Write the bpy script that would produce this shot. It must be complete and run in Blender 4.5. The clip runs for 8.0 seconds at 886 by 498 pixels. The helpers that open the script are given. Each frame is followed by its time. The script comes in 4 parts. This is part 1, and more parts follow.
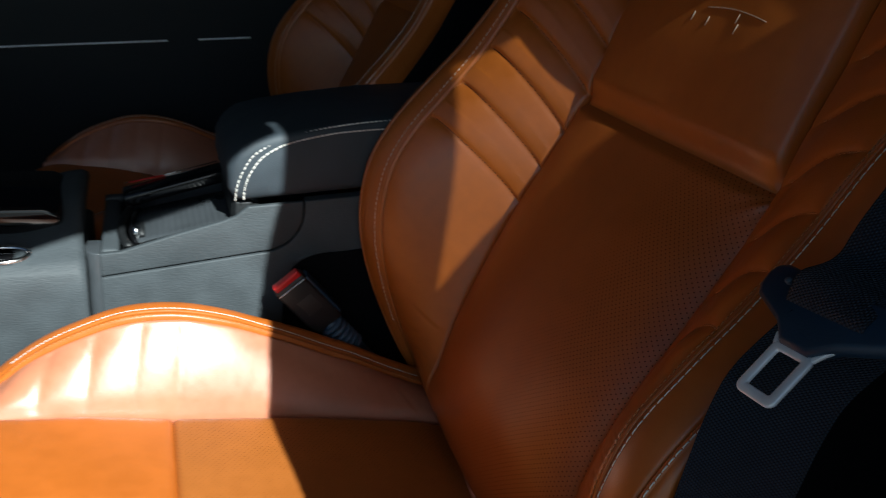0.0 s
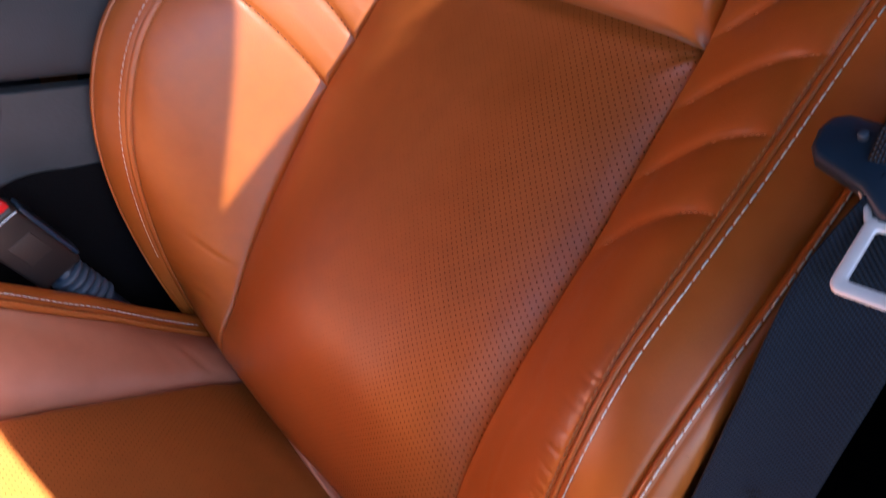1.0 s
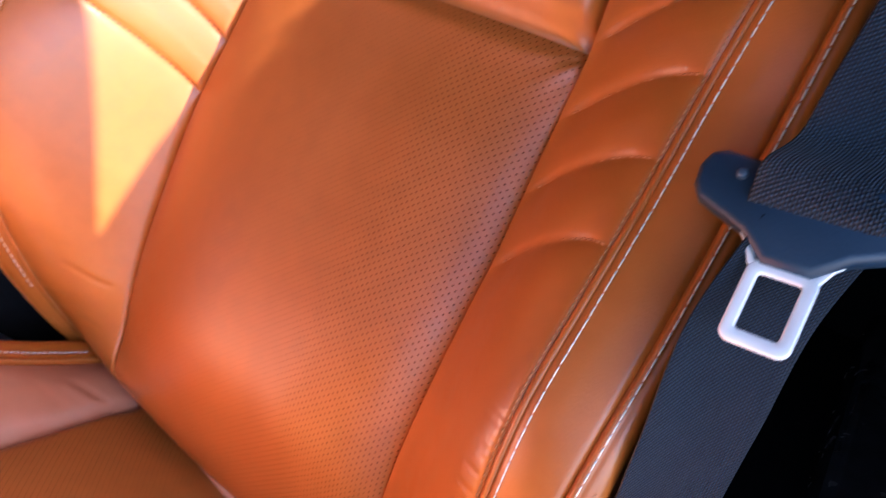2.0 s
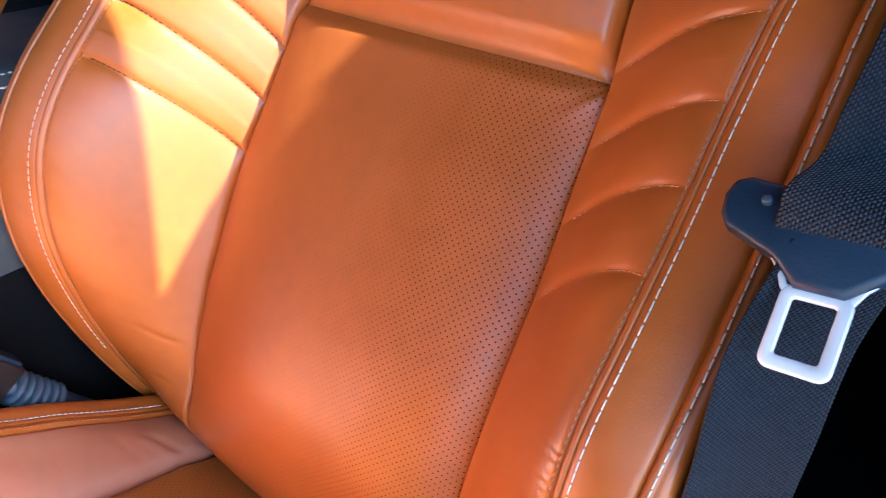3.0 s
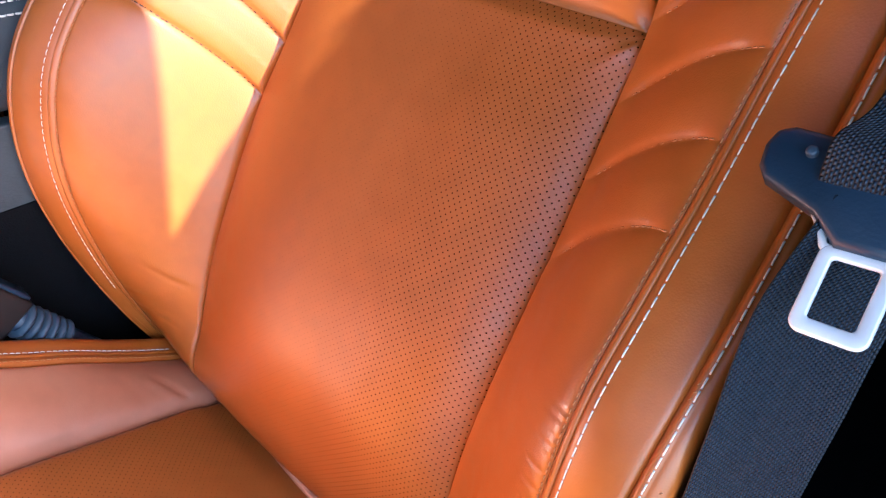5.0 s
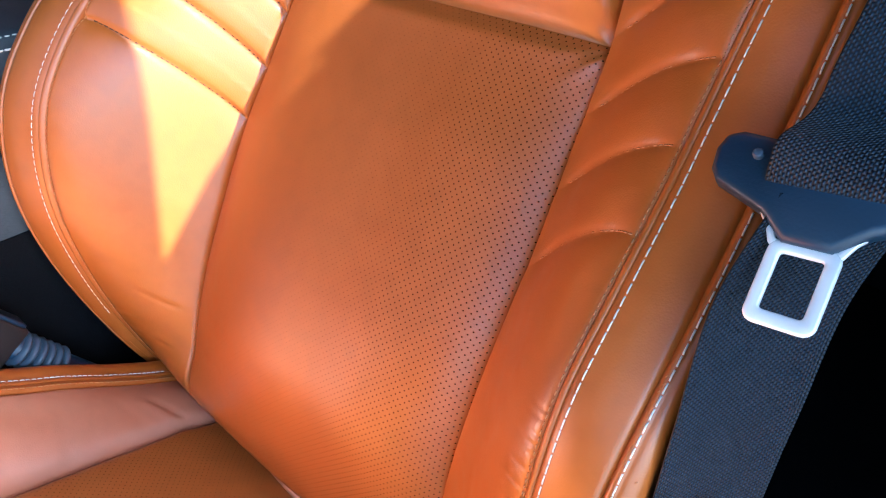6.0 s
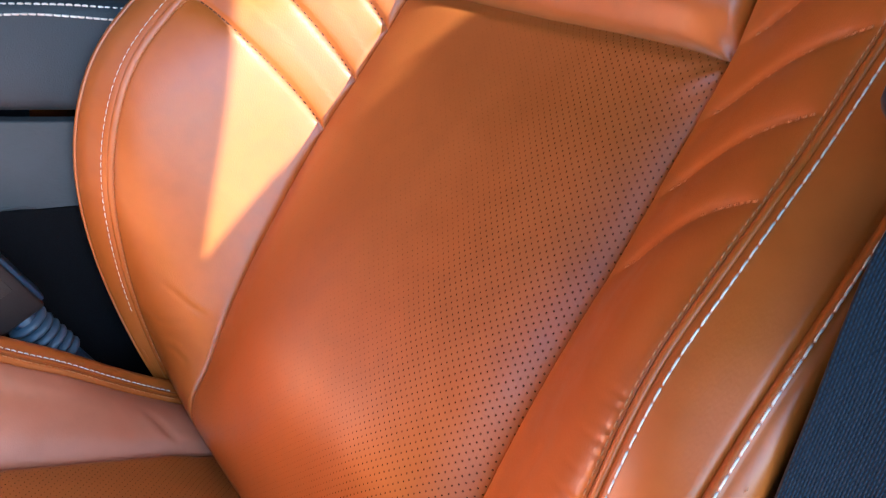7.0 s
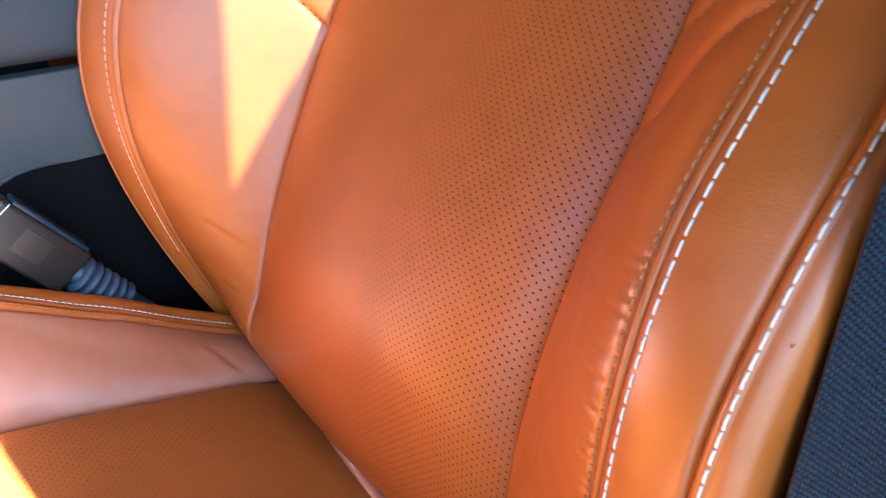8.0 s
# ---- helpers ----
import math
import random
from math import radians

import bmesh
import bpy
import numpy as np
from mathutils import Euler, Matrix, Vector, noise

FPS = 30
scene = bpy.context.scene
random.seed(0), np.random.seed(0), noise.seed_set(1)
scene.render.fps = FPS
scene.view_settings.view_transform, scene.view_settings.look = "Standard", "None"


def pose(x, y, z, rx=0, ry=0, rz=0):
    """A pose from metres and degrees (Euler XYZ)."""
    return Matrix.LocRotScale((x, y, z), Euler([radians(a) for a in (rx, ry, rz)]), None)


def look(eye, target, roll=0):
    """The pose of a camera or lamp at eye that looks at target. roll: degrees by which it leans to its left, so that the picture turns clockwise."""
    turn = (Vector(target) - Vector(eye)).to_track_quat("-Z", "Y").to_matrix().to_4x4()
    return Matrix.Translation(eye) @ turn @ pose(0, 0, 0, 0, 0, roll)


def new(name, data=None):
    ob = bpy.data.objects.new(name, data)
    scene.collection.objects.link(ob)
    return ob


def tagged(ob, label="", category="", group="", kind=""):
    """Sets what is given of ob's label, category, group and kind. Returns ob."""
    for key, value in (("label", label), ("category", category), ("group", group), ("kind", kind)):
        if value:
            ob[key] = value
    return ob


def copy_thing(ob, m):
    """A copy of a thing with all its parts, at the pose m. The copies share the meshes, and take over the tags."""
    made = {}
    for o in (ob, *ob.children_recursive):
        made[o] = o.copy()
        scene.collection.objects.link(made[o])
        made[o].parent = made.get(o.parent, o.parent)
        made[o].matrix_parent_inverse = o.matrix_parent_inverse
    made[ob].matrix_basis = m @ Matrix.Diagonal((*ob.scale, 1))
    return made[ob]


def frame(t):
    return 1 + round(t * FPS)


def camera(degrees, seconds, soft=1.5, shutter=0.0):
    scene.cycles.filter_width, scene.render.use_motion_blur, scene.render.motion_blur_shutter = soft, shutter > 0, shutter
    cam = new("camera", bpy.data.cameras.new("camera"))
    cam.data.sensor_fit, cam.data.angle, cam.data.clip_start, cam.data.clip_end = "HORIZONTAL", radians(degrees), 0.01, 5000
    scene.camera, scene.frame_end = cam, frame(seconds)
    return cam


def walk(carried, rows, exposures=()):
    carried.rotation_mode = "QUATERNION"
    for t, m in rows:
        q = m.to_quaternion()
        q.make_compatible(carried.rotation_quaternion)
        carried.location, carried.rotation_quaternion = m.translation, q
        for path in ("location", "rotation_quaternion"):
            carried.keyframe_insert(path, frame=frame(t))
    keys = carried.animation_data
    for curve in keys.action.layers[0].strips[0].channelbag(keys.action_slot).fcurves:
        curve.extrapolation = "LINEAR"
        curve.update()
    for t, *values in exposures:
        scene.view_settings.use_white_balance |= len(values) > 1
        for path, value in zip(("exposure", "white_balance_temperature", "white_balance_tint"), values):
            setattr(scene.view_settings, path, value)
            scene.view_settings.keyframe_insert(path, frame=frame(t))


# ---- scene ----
# ---------------------------------------------------------------- camera
cam = camera(65.20, 8.0, soft=1.1, shutter=0.3)
walk(cam, [
    (0, pose(-0.2744, -0.4936, 0.5653, 62.83, -3.45, -21.33)),
    (0.2, pose(-0.2687, -0.4433, 0.5372, 62.68, -4.98, -24.76)),
    (0.5, pose(-0.2618, -0.3761, 0.5091, 61.78, -5.93, -30.28)),
    (0.8, pose(-0.2550, -0.3313, 0.4850, 60.51, -7.86, -39.65)),
    (1, pose(-0.2787, -0.3210, 0.4632, 58.79, -10.31, -44.34)),
    (1.5, pose(-0.2978, -0.3023, 0.4494, 54.43, -12.59, -47.03)),
    (2, pose(-0.2499, -0.2989, 0.4956, 56.21, -10.22, -53.35)),
    (2.2, pose(-0.2408, -0.3016, 0.5056, 57.30, -9.59, -55.43)),
    (3.3, pose(-0.2565, -0.3036, 0.5164, 57.32, -2.32, -52.00)),
    (3.5, pose(-0.2623, -0.2926, 0.5150, 57.33, -3.55, -51.87)),
    (4, pose(-0.2915, -0.2875, 0.4415, 55.47, -5.27, -47.51)),
    (4.5, pose(-0.2455, -0.2932, 0.4741, 53.67, -5.43, -48.49)),
    (4.7, pose(-0.2398, -0.2972, 0.4868, 53.99, -5.40, -48.98)),
    (5.8, pose(-0.2456, -0.3154, 0.5028, 56.24, -4.29, -50.45)),
    (6, pose(-0.2474, -0.3174, 0.5041, 56.15, -3.67, -51.14)),
    (6.5, pose(-0.2457, -0.3149, 0.4934, 56.78, -6.98, -50.98)),
    (6.8, pose(-0.2455, -0.3121, 0.4267, 65.34, -9.88, -46.95)),
    (7, pose(-0.2466, -0.3181, 0.3910, 68.31, -11.29, -43.04)),
    (7.3, pose(-0.2337, -0.3210, 0.3553, 68.03, -7.32, -41.01)),
    (7.5, pose(-0.2313, -0.3164, 0.3488, 68.30, -6.67, -38.87)),
    (8, pose(-0.1991, -0.3244, 0.3685, 60.73, -0.80, -40.34)),
], [
    (0.0, 1.05, 5900, -4), (0.5, 1.9, 5850, 7), (0.8, 2.75, 5800, 17), (1.2, 3.65, 5750, 20), (1.8, 4.2, 5700, 18), (2.2, 4.3, 5600, 15), (3.5, 4.4, 5400, 3),
    (4.7, 4.4, 5400, 5), (6.0, 4.45, 5100, -2), (6.6, 4.4, 5100, -2), (7.0, 4.1, 5050, -3), (7.5, 3.9, 4950, -6), (8.0, 4.3, 5000, -4)])

# ---------------------------------------------------------------- light
SUN_WAY = Vector((-0.20, 1.0, -0.90)).normalized()      # the way the sunlight travels
sun_from = -SUN_WAY
world = bpy.data.worlds.new("world")
scene.world = world
world.use_nodes = True
wn = world.node_tree.nodes
sky = wn.new("ShaderNodeTexSky")
sky.sky_type = "NISHITA"
sky.sun_disc = False
sky.air_density, sky.dust_density, sky.altitude = 0.9, 1.5, 300
sky.sun_elevation = math.asin(sun_from.z)
sky.sun_rotation = math.atan2(sun_from.x, sun_from.y)
wn["Background"].inputs["Strength"].default_value = 0.05
world.node_tree.links.new(sky.outputs[0], wn["Background"].inputs["Color"])
sun_data = bpy.data.lights.new("sun", "SUN")
sun_data.energy, sun_data.angle, sun_data.color = 5.0, radians(0.53), (1.0, 0.96, 0.93)
sun = new("sun", sun_data)
sun.matrix_world = look((0, 0, 5), Vector((0, 0, 5)) + SUN_WAY)


# ---------------------------------------------------------------- materials
def material(name, colour, rough=0.5, metal=0.0, spec=0.5):
    m = bpy.data.materials.new(name)
    m.use_nodes = True
    b = m.node_tree.nodes["Principled BSDF"]
    b.inputs["Base Color"].default_value = (*colour, 1)
    b.inputs["Roughness"].default_value = rough
    b.inputs["Metallic"].default_value = metal
    b.inputs["Specular IOR Level"].default_value = spec
    return m, m.node_tree.nodes, m.node_tree.links, b


def noise_node(n, l, scale, detail=3.0, vec=None, rough=0.5):
    t = n.new("ShaderNodeTexNoise")
    t.inputs["Scale"].default_value, t.inputs["Detail"].default_value = scale, detail
    t.inputs["Roughness"].default_value = rough
    if vec:
        l.new(vec, t.inputs["Vector"])
    return t


def ramp(n, l, src, stops):
    r = n.new("ShaderNodeValToRGB")
    while len(r.color_ramp.elements) < len(stops):
        r.color_ramp.elements.new(0.5)
    for e, (p, c) in zip(r.color_ramp.elements, stops):
        e.position, e.color = p, (*c, 1) if len(c) == 3 else c
    l.new(src, r.inputs[0])
    return r


def bump(n, l, height, strength, distance, normal=None):
    b = n.new("ShaderNodeBump")
    b.inputs["Strength"].default_value, b.inputs["Distance"].default_value = strength, distance
    l.new(height, b.inputs["Height"])
    if normal:
        l.new(normal, b.inputs["Normal"])
    return b


def calc(n, l, op, a, b=None, c=None):
    m = n.new("ShaderNodeMath")
    m.operation = op
    for i, v in enumerate((a, b, c)):
        if v is None:
            continue
        if isinstance(v, (int, float)):
            m.inputs[i].default_value = v
        else:
            l.new(v, m.inputs[i])
    return m.outputs[0]


def leather(name, base, perforated=0.0, gloss=0.55):
    """Dyed cowhide: pebbled grain, faint mottling, soft creases; optionally punched with small holes set out in the UV map (metres)."""
    m, n, l, b = material(name, base, 0.46, 0.0, gloss)
    co = n.new("ShaderNodeTexCoord").outputs["Object"]
    big = noise_node(n, l, 9, 4, co)
    mid = noise_node(n, l, 70, 4, co)
    dark = tuple(c * 0.91 for c in base)
    light = tuple(min(1, c * 1.08) for c in base)
    col = ramp(n, l, big.outputs[0], [(0.3, dark), (0.7, light)])
    mix = n.new("ShaderNodeMix")
    mix.data_type, mix.blend_type = "RGBA", "MULTIPLY"
    mix.inputs[0].default_value = 0.24
    l.new(col.outputs[0], mix.inputs[6])
    l.new(ramp(n, l, mid.outputs[0], [(0.35, (0.72, 0.7, 0.68)), (0.6, (1, 1, 1))]).outputs[0], mix.inputs[7])
    colour = mix.outputs[2]
    pebble = n.new("ShaderNodeTexVoronoi")
    pebble.inputs["Scale"].default_value = 900
    l.new(co, pebble.inputs["Vector"])
    crease = noise_node(n, l, 38, 5, co, 0.6)
    h1 = bump(n, l, crease.outputs[0], 0.04, 0.004)
    h2 = bump(n, l, pebble.outputs["Distance"], 0.09, 0.0006, h1.outputs[0])
    last = h2
    dull = 0.08 if perforated else 0.0
    rough = ramp(n, l, mid.outputs[0], [(0.3, (0.31 + dull,) * 3), (0.7, (0.40 + dull,) * 3)]).outputs[0]
    if perforated:
        uv = n.new("ShaderNodeUVMap").outputs[0]
        sep = n.new("ShaderNodeSeparateXYZ")
        l.new(uv, sep.inputs[0])
        pitch_u, pitch_v, r = 0.0053, 0.0053, perforated
        row = calc(n, l, "DIVIDE", sep.outputs[1], pitch_v / 2)
        ri = calc(n, l, "ROUND", row)
        odd = calc(n, l, "MODULO", calc(n, l, "ABSOLUTE", ri), 2.0)
        cu = calc(n, l, "ADD", calc(n, l, "DIVIDE", sep.outputs[0], pitch_u), calc(n, l, "MULTIPLY", odd, 0.5))
        du = calc(n, l, "MULTIPLY", calc(n, l, "SUBTRACT", cu, calc(n, l, "ROUND", cu)), pitch_u)
        dv = calc(n, l, "MULTIPLY", calc(n, l, "SUBTRACT", row, ri), pitch_v / 2)
        d = calc(n, l, "SQRT", calc(n, l, "ADD", calc(n, l, "MULTIPLY", du, du), calc(n, l, "MULTIPLY", dv, dv)))
        hole = n.new("ShaderNodeMapRange")
        hole.inputs[1].default_value, hole.inputs[2].default_value = r * 0.75, r * 1.2
        # the leather is drawn tighter towards the door, which opens its holes
        pull = n.new("ShaderNodeMapRange")
        pull.inputs[1].default_value, pull.inputs[2].default_value = -0.075, 0.07
        pull.inputs[3].default_value, pull.inputs[4].default_value = 3.2, 0.95
        l.new(sep.outputs[0], pull.inputs[0])
        l.new(calc(n, l, "MULTIPLY", d, pull.outputs[0]), hole.inputs[0])
        hm = n.new("ShaderNodeMix")
        hm.data_type = "RGBA"
        l.new(hole.outputs[0], hm.inputs[0])
        hm.inputs[6].default_value = (0.022, 0.007, 0.003, 1)
        l.new(colour, hm.inputs[7])
        colour = hm.outputs[2]
        l.new(calc(n, l, "MULTIPLY", hole.outputs[0], gloss), b.inputs["Specular IOR Level"])
        last = bump(n, l, hole.outputs[0], 0.4, 0.0008, h2.outputs[0])
    l.new(colour, b.inputs["Base Color"])
    l.new(rough, b.inputs["Roughness"])
    l.new(last.outputs[0], b.inputs["Normal"])
    return m


def plastic(name, base, rough=0.5, grain=0.5, scale=700, stretch=1.0):
    """Moulded plastic with a pebbled skin, its grain drawn out lengthwise by stretch."""
    m, n, l, b = material(name, base, rough)
    co = n.new("ShaderNodeTexCoord").outputs["Object"]
    fit = n.new("ShaderNodeMapping")
    fit.inputs["Scale"].default_value = (1 / stretch, 1, 1)
    l.new(co, fit.inputs["Vector"])
    v = noise_node(n, l, scale, 2, fit.outputs[0])
    w = noise_node(n, l, 25, 4, co)
    l.new(bump(n, l, v.outputs[0], grain, 0.0006).outputs[0], b.inputs["Normal"])
    l.new(ramp(n, l, w.outputs[0], [(0.3, tuple(c * 0.85 for c in base)), (0.7, tuple(c * 1.15 for c in base))]).outputs[0], b.inputs["Base Color"])
    l.new(ramp(n, l, w.outputs[0], [(0.3, (rough * 0.88,) * 3), (0.7, (min(1, rough * 1.12),) * 3)]).outputs[0], b.inputs["Roughness"])
    return m


def webbing_mat():
    """Woven polyester belt: ribs along and a herringbone of floats across, laid out in the UV map (metres)."""
    m, n, l, b = material("belt_webbing", (0.018, 0.024, 0.038), 0.55)
    uv = n.new("ShaderNodeUVMap").outputs[0]
    sep = n.new("ShaderNodeSeparateXYZ")
    l.new(uv, sep.inputs[0])
    col = calc(n, l, "DIVIDE", sep.outputs[0], 0.0014)
    ci = calc(n, l, "FLOOR", col)
    odd = calc(n, l, "MODULO", ci, 2.0)
    along = calc(n, l, "ADD", calc(n, l, "DIVIDE", sep.outputs[1], 0.0022), calc(n, l, "MULTIPLY", odd, 0.5))
    a = calc(n, l, "ABSOLUTE", calc(n, l, "SINE", calc(n, l, "MULTIPLY", along, math.pi)))
    c = calc(n, l, "ABSOLUTE", calc(n, l, "SINE", calc(n, l, "MULTIPLY", col, math.pi)))
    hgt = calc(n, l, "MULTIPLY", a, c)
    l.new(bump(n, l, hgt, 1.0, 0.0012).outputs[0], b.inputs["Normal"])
    # shade between the floats is put into the colour: low gaps near black
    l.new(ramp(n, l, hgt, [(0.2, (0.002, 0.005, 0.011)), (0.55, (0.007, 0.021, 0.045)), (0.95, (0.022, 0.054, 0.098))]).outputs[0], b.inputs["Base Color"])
    return m


TAN = leather("cognac_leather", (0.44, 0.115, 0.014), 0.0, 0.70)
# paler and pinker than TAN: the sky's sheen is put into the base colour
TAN_SHEEN = leather("sheen_cognac_leather", (0.47, 0.176, 0.092), 0.0, 1.1)
TAN_HOLES = leather("perforated_cognac_leather", (0.41, 0.102, 0.014), 0.00046, 0.60)
TAN_FINE = leather("finely_perforated_cognac_leather", (0.34, 0.106, 0.018), 0.00036, 0.5)
THREAD = plastic("ivory_thread", (0.78, 0.74, 0.68), 0.6, 0.2)
THREAD_TAN = plastic("tan_thread", (0.50, 0.22, 0.09), 0.6, 0.2)
THREAD_DARK = plastic("brown_thread", (0.075, 0.022, 0.007), 0.7, 0.2)
THREAD_GREY = plastic("faded_thread", (0.45, 0.34, 0.26), 0.6, 0.2)
COVER = plastic("smooth_grey_plastic", (0.050, 0.056, 0.062), 0.3, 0.1)
BLACK = plastic("black_plastic", (0.010, 0.030, 0.060), 0.40, 0.15)
TRIM_BLACK = plastic("matt_black_plastic", (0.010, 0.011, 0.012), 0.5, 0.15)
GRAINED = plastic("grained_grey_plastic", (0.050, 0.058, 0.064), 0.60, 0.8, 520, 2.6)
SOFT_BLACK = plastic("black_soft_trim", (0.010, 0.014, 0.018), 0.60, 0.5, 800)
SOFT_BLACK.node_tree.nodes["Principled BSDF"].inputs["Specular IOR Level"].default_value = 0.35
GRAINED.node_tree.nodes["Principled BSDF"].inputs["Specular IOR Level"].default_value = 0.35
VINYL = plastic("padded_dark_vinyl", (0.032, 0.042, 0.052), 0.60, 0.5, 800)
CARPET = plastic("black_carpet", (0.005, 0.005, 0.006), 0.95, 1.0, 500)
CARPET.node_tree.nodes["Principled BSDF"].inputs["Specular IOR Level"].default_value = 0.1
HEADLINER = plastic("black_headliner", (0.05, 0.05, 0.052), 0.9, 0.5, 500)
PIANO = material("piano_black", (0.006, 0.006, 0.007), 0.08)[0]
CHROME = plastic("chrome", (0.75, 0.75, 0.76), 0.16, 0.03)
CHROME.node_tree.nodes["Principled BSDF"].inputs["Metallic"].default_value = 1.0
STEEL = plastic("zinc_plated_steel", (0.93, 0.94, 0.96), 0.40, 0.05, 300)
STEEL.node_tree.nodes["Principled BSDF"].inputs["Metallic"].default_value = 0.3
RED = plastic("red_plastic", (0.55, 0.012, 0.014), 0.35, 0.1)
BOOT = plastic("grey_rubber", (0.042, 0.070, 0.105), 0.5, 0.2)
WEB = webbing_mat()
BUCKLE_GREY = plastic("warm_grey_plastic", (0.018, 0.017, 0.017), 0.42, 0.25)
PANEL_BROWN = plastic("dark_brown_plastic", (0.030, 0.026, 0.024), 0.5, 0.3)
PAINT = plastic("dark_car_paint", (0.03, 0.032, 0.036), 0.25, 0.02)
BRICK = plastic("dark_render", (0.07, 0.065, 0.06), 0.9, 1.0, 40)
PAVING = plastic("dark_asphalt", (0.07, 0.07, 0.072), 0.9, 1.0, 60)


# ---------------------------------------------------------------- mesh helpers
def thing(name, label, category, at=(0, 0, 0), group="", kind=""):
    ob = new(name)
    ob.location = at
    return tagged(ob, label, category, group, kind)


def part(name, bm, mat, parent=None, label="", smooth=True):
    me = bpy.data.meshes.new(name)
    bmesh.ops.recalc_face_normals(bm, faces=bm.faces)
    bm.to_mesh(me)
    bm.free()
    me.materials.append(mat)
    if smooth:
        me.polygons.foreach_set("use_smooth", [True] * len(me.polygons))
    ob = new(name, me)
    if parent:
        ob.parent = parent
        bpy.context.view_layer.update()
        ob.matrix_parent_inverse = parent.matrix_world.inverted()
    if label:
        tagged(ob, label)
    return ob


def sheet(fn, us, vs, thick=0.0, uv=None, away=None):
    """A grid over us x vs at fn(u, v), with a second skin set back by thick along away."""
    bm = bmesh.new()
    rows = [[bm.verts.new(fn(u, v)) for u in us] for v in vs]
    lay = bm.loops.layers.uv.new("UVMap")
    for j in range(len(vs) - 1):
        for i in range(len(us) - 1):
            f = bm.faces.new((rows[j][i], rows[j][i + 1], rows[j + 1][i + 1], rows[j + 1][i]))
            for lp, (a, b) in zip(f.loops, ((i, j), (i + 1, j), (i + 1, j + 1), (i, j + 1))):
                lp[lay].uv = uv(us[a], vs[b]) if uv else (us[a], vs[b])
    if thick:
        bm.normal_update()
        d = Vector(away) * thick
        back_rows = [[bm.verts.new(v.co + d) for v in r] for r in rows]
        for j in range(len(vs) - 1):
            for i in range(len(us) - 1):
                bm.faces.new((back_rows[j][i], back_rows[j + 1][i], back_rows[j + 1][i + 1], back_rows[j][i + 1]))
        loop = [rows[0][i] for i in range(len(us))] + [rows[j][-1] for j in range(1, len(vs))]
        loop += [rows[-1][i] for i in range(len(us) - 2, -1, -1)] + [rows[j][0] for j in range(len(vs) - 2, 0, -1)]
        lb = [back_rows[0][i] for i in range(len(us))] + [back_rows[j][-1] for j in range(1, len(vs))]
        lb += [back_rows[-1][i] for i in range(len(us) - 2, -1, -1)] + [back_rows[j][0] for j in range(len(vs) - 2, 0, -1)]
        for i in range(len(loop)):
            k = (i + 1) % len(loop)
            bm.faces.new((loop[i], lb[i], lb[k], loop[k]))
    return bm


def tube(points, radius, sides=8, flat=1.0, bm=None):
    """A round cord along points."""
    bm = bm or bmesh.new()
    pts = [Vector(p) for p in points]
    rings = []
    for i, p in enumerate(pts):
        t = (pts[min(i + 1, len(pts) - 1)] - pts[max(i - 1, 0)]).normalized()
        a = t.cross(Vector((0.3, 0.2, 1))).normalized()
        b = t.cross(a).normalized()
        rad = radius(i / (len(pts) - 1)) if callable(radius) else radius
        rings.append([bm.verts.new(p + rad * (math.cos(k * 2 * math.pi / sides) * a + flat * math.sin(k * 2 * math.pi / sides) * b)) for k in range(sides)])
    for r, q in zip(rings, rings[1:]):
        for k in range(sides):
            bm.faces.new((r[k], r[(k + 1) % sides], q[(k + 1) % sides], q[k]))
    bm.faces.new(rings[0])
    bm.faces.new(list(reversed(rings[-1])))
    return bm


def prism(profile, y0, y1, bevel=0.0, axis="y", segments=3):
    """A closed outline in (x, z) drawn out from y0 to y1."""
    bm = bmesh.new()
    make = {"y": lambda a, b, c: (a, c, b), "x": lambda a, b, c: (c, a, b), "z": lambda a, b, c: (a, b, c)}[axis]
    lo = [bm.verts.new(make(a, b, y0)) for a, b in profile]
    hi = [bm.verts.new(make(a, b, y1)) for a, b in profile]
    bm.faces.new(lo)
    bm.faces.new(list(reversed(hi)))
    for i in range(len(profile)):
        k = (i + 1) % len(profile)
        bm.faces.new((lo[i], lo[k], hi[k], hi[i]))
    bmesh.ops.recalc_face_normals(bm, faces=bm.faces)
    if bevel:
        sharp = [e for e in bm.edges if len(e.link_faces) == 2 and e.calc_face_angle(0) > 0.5]
        bmesh.ops.bevel(bm, geom=sharp, offset=bevel, segments=segments, affect="EDGES", profile=0.5, clamp_overlap=True)
    return bm


def box(x0, x1, y0, y1, z0, z1, bevel=0.0):
    return prism([(x0, z0), (x1, z0), (x1, z1), (x0, z1)], y0, y1, bevel)


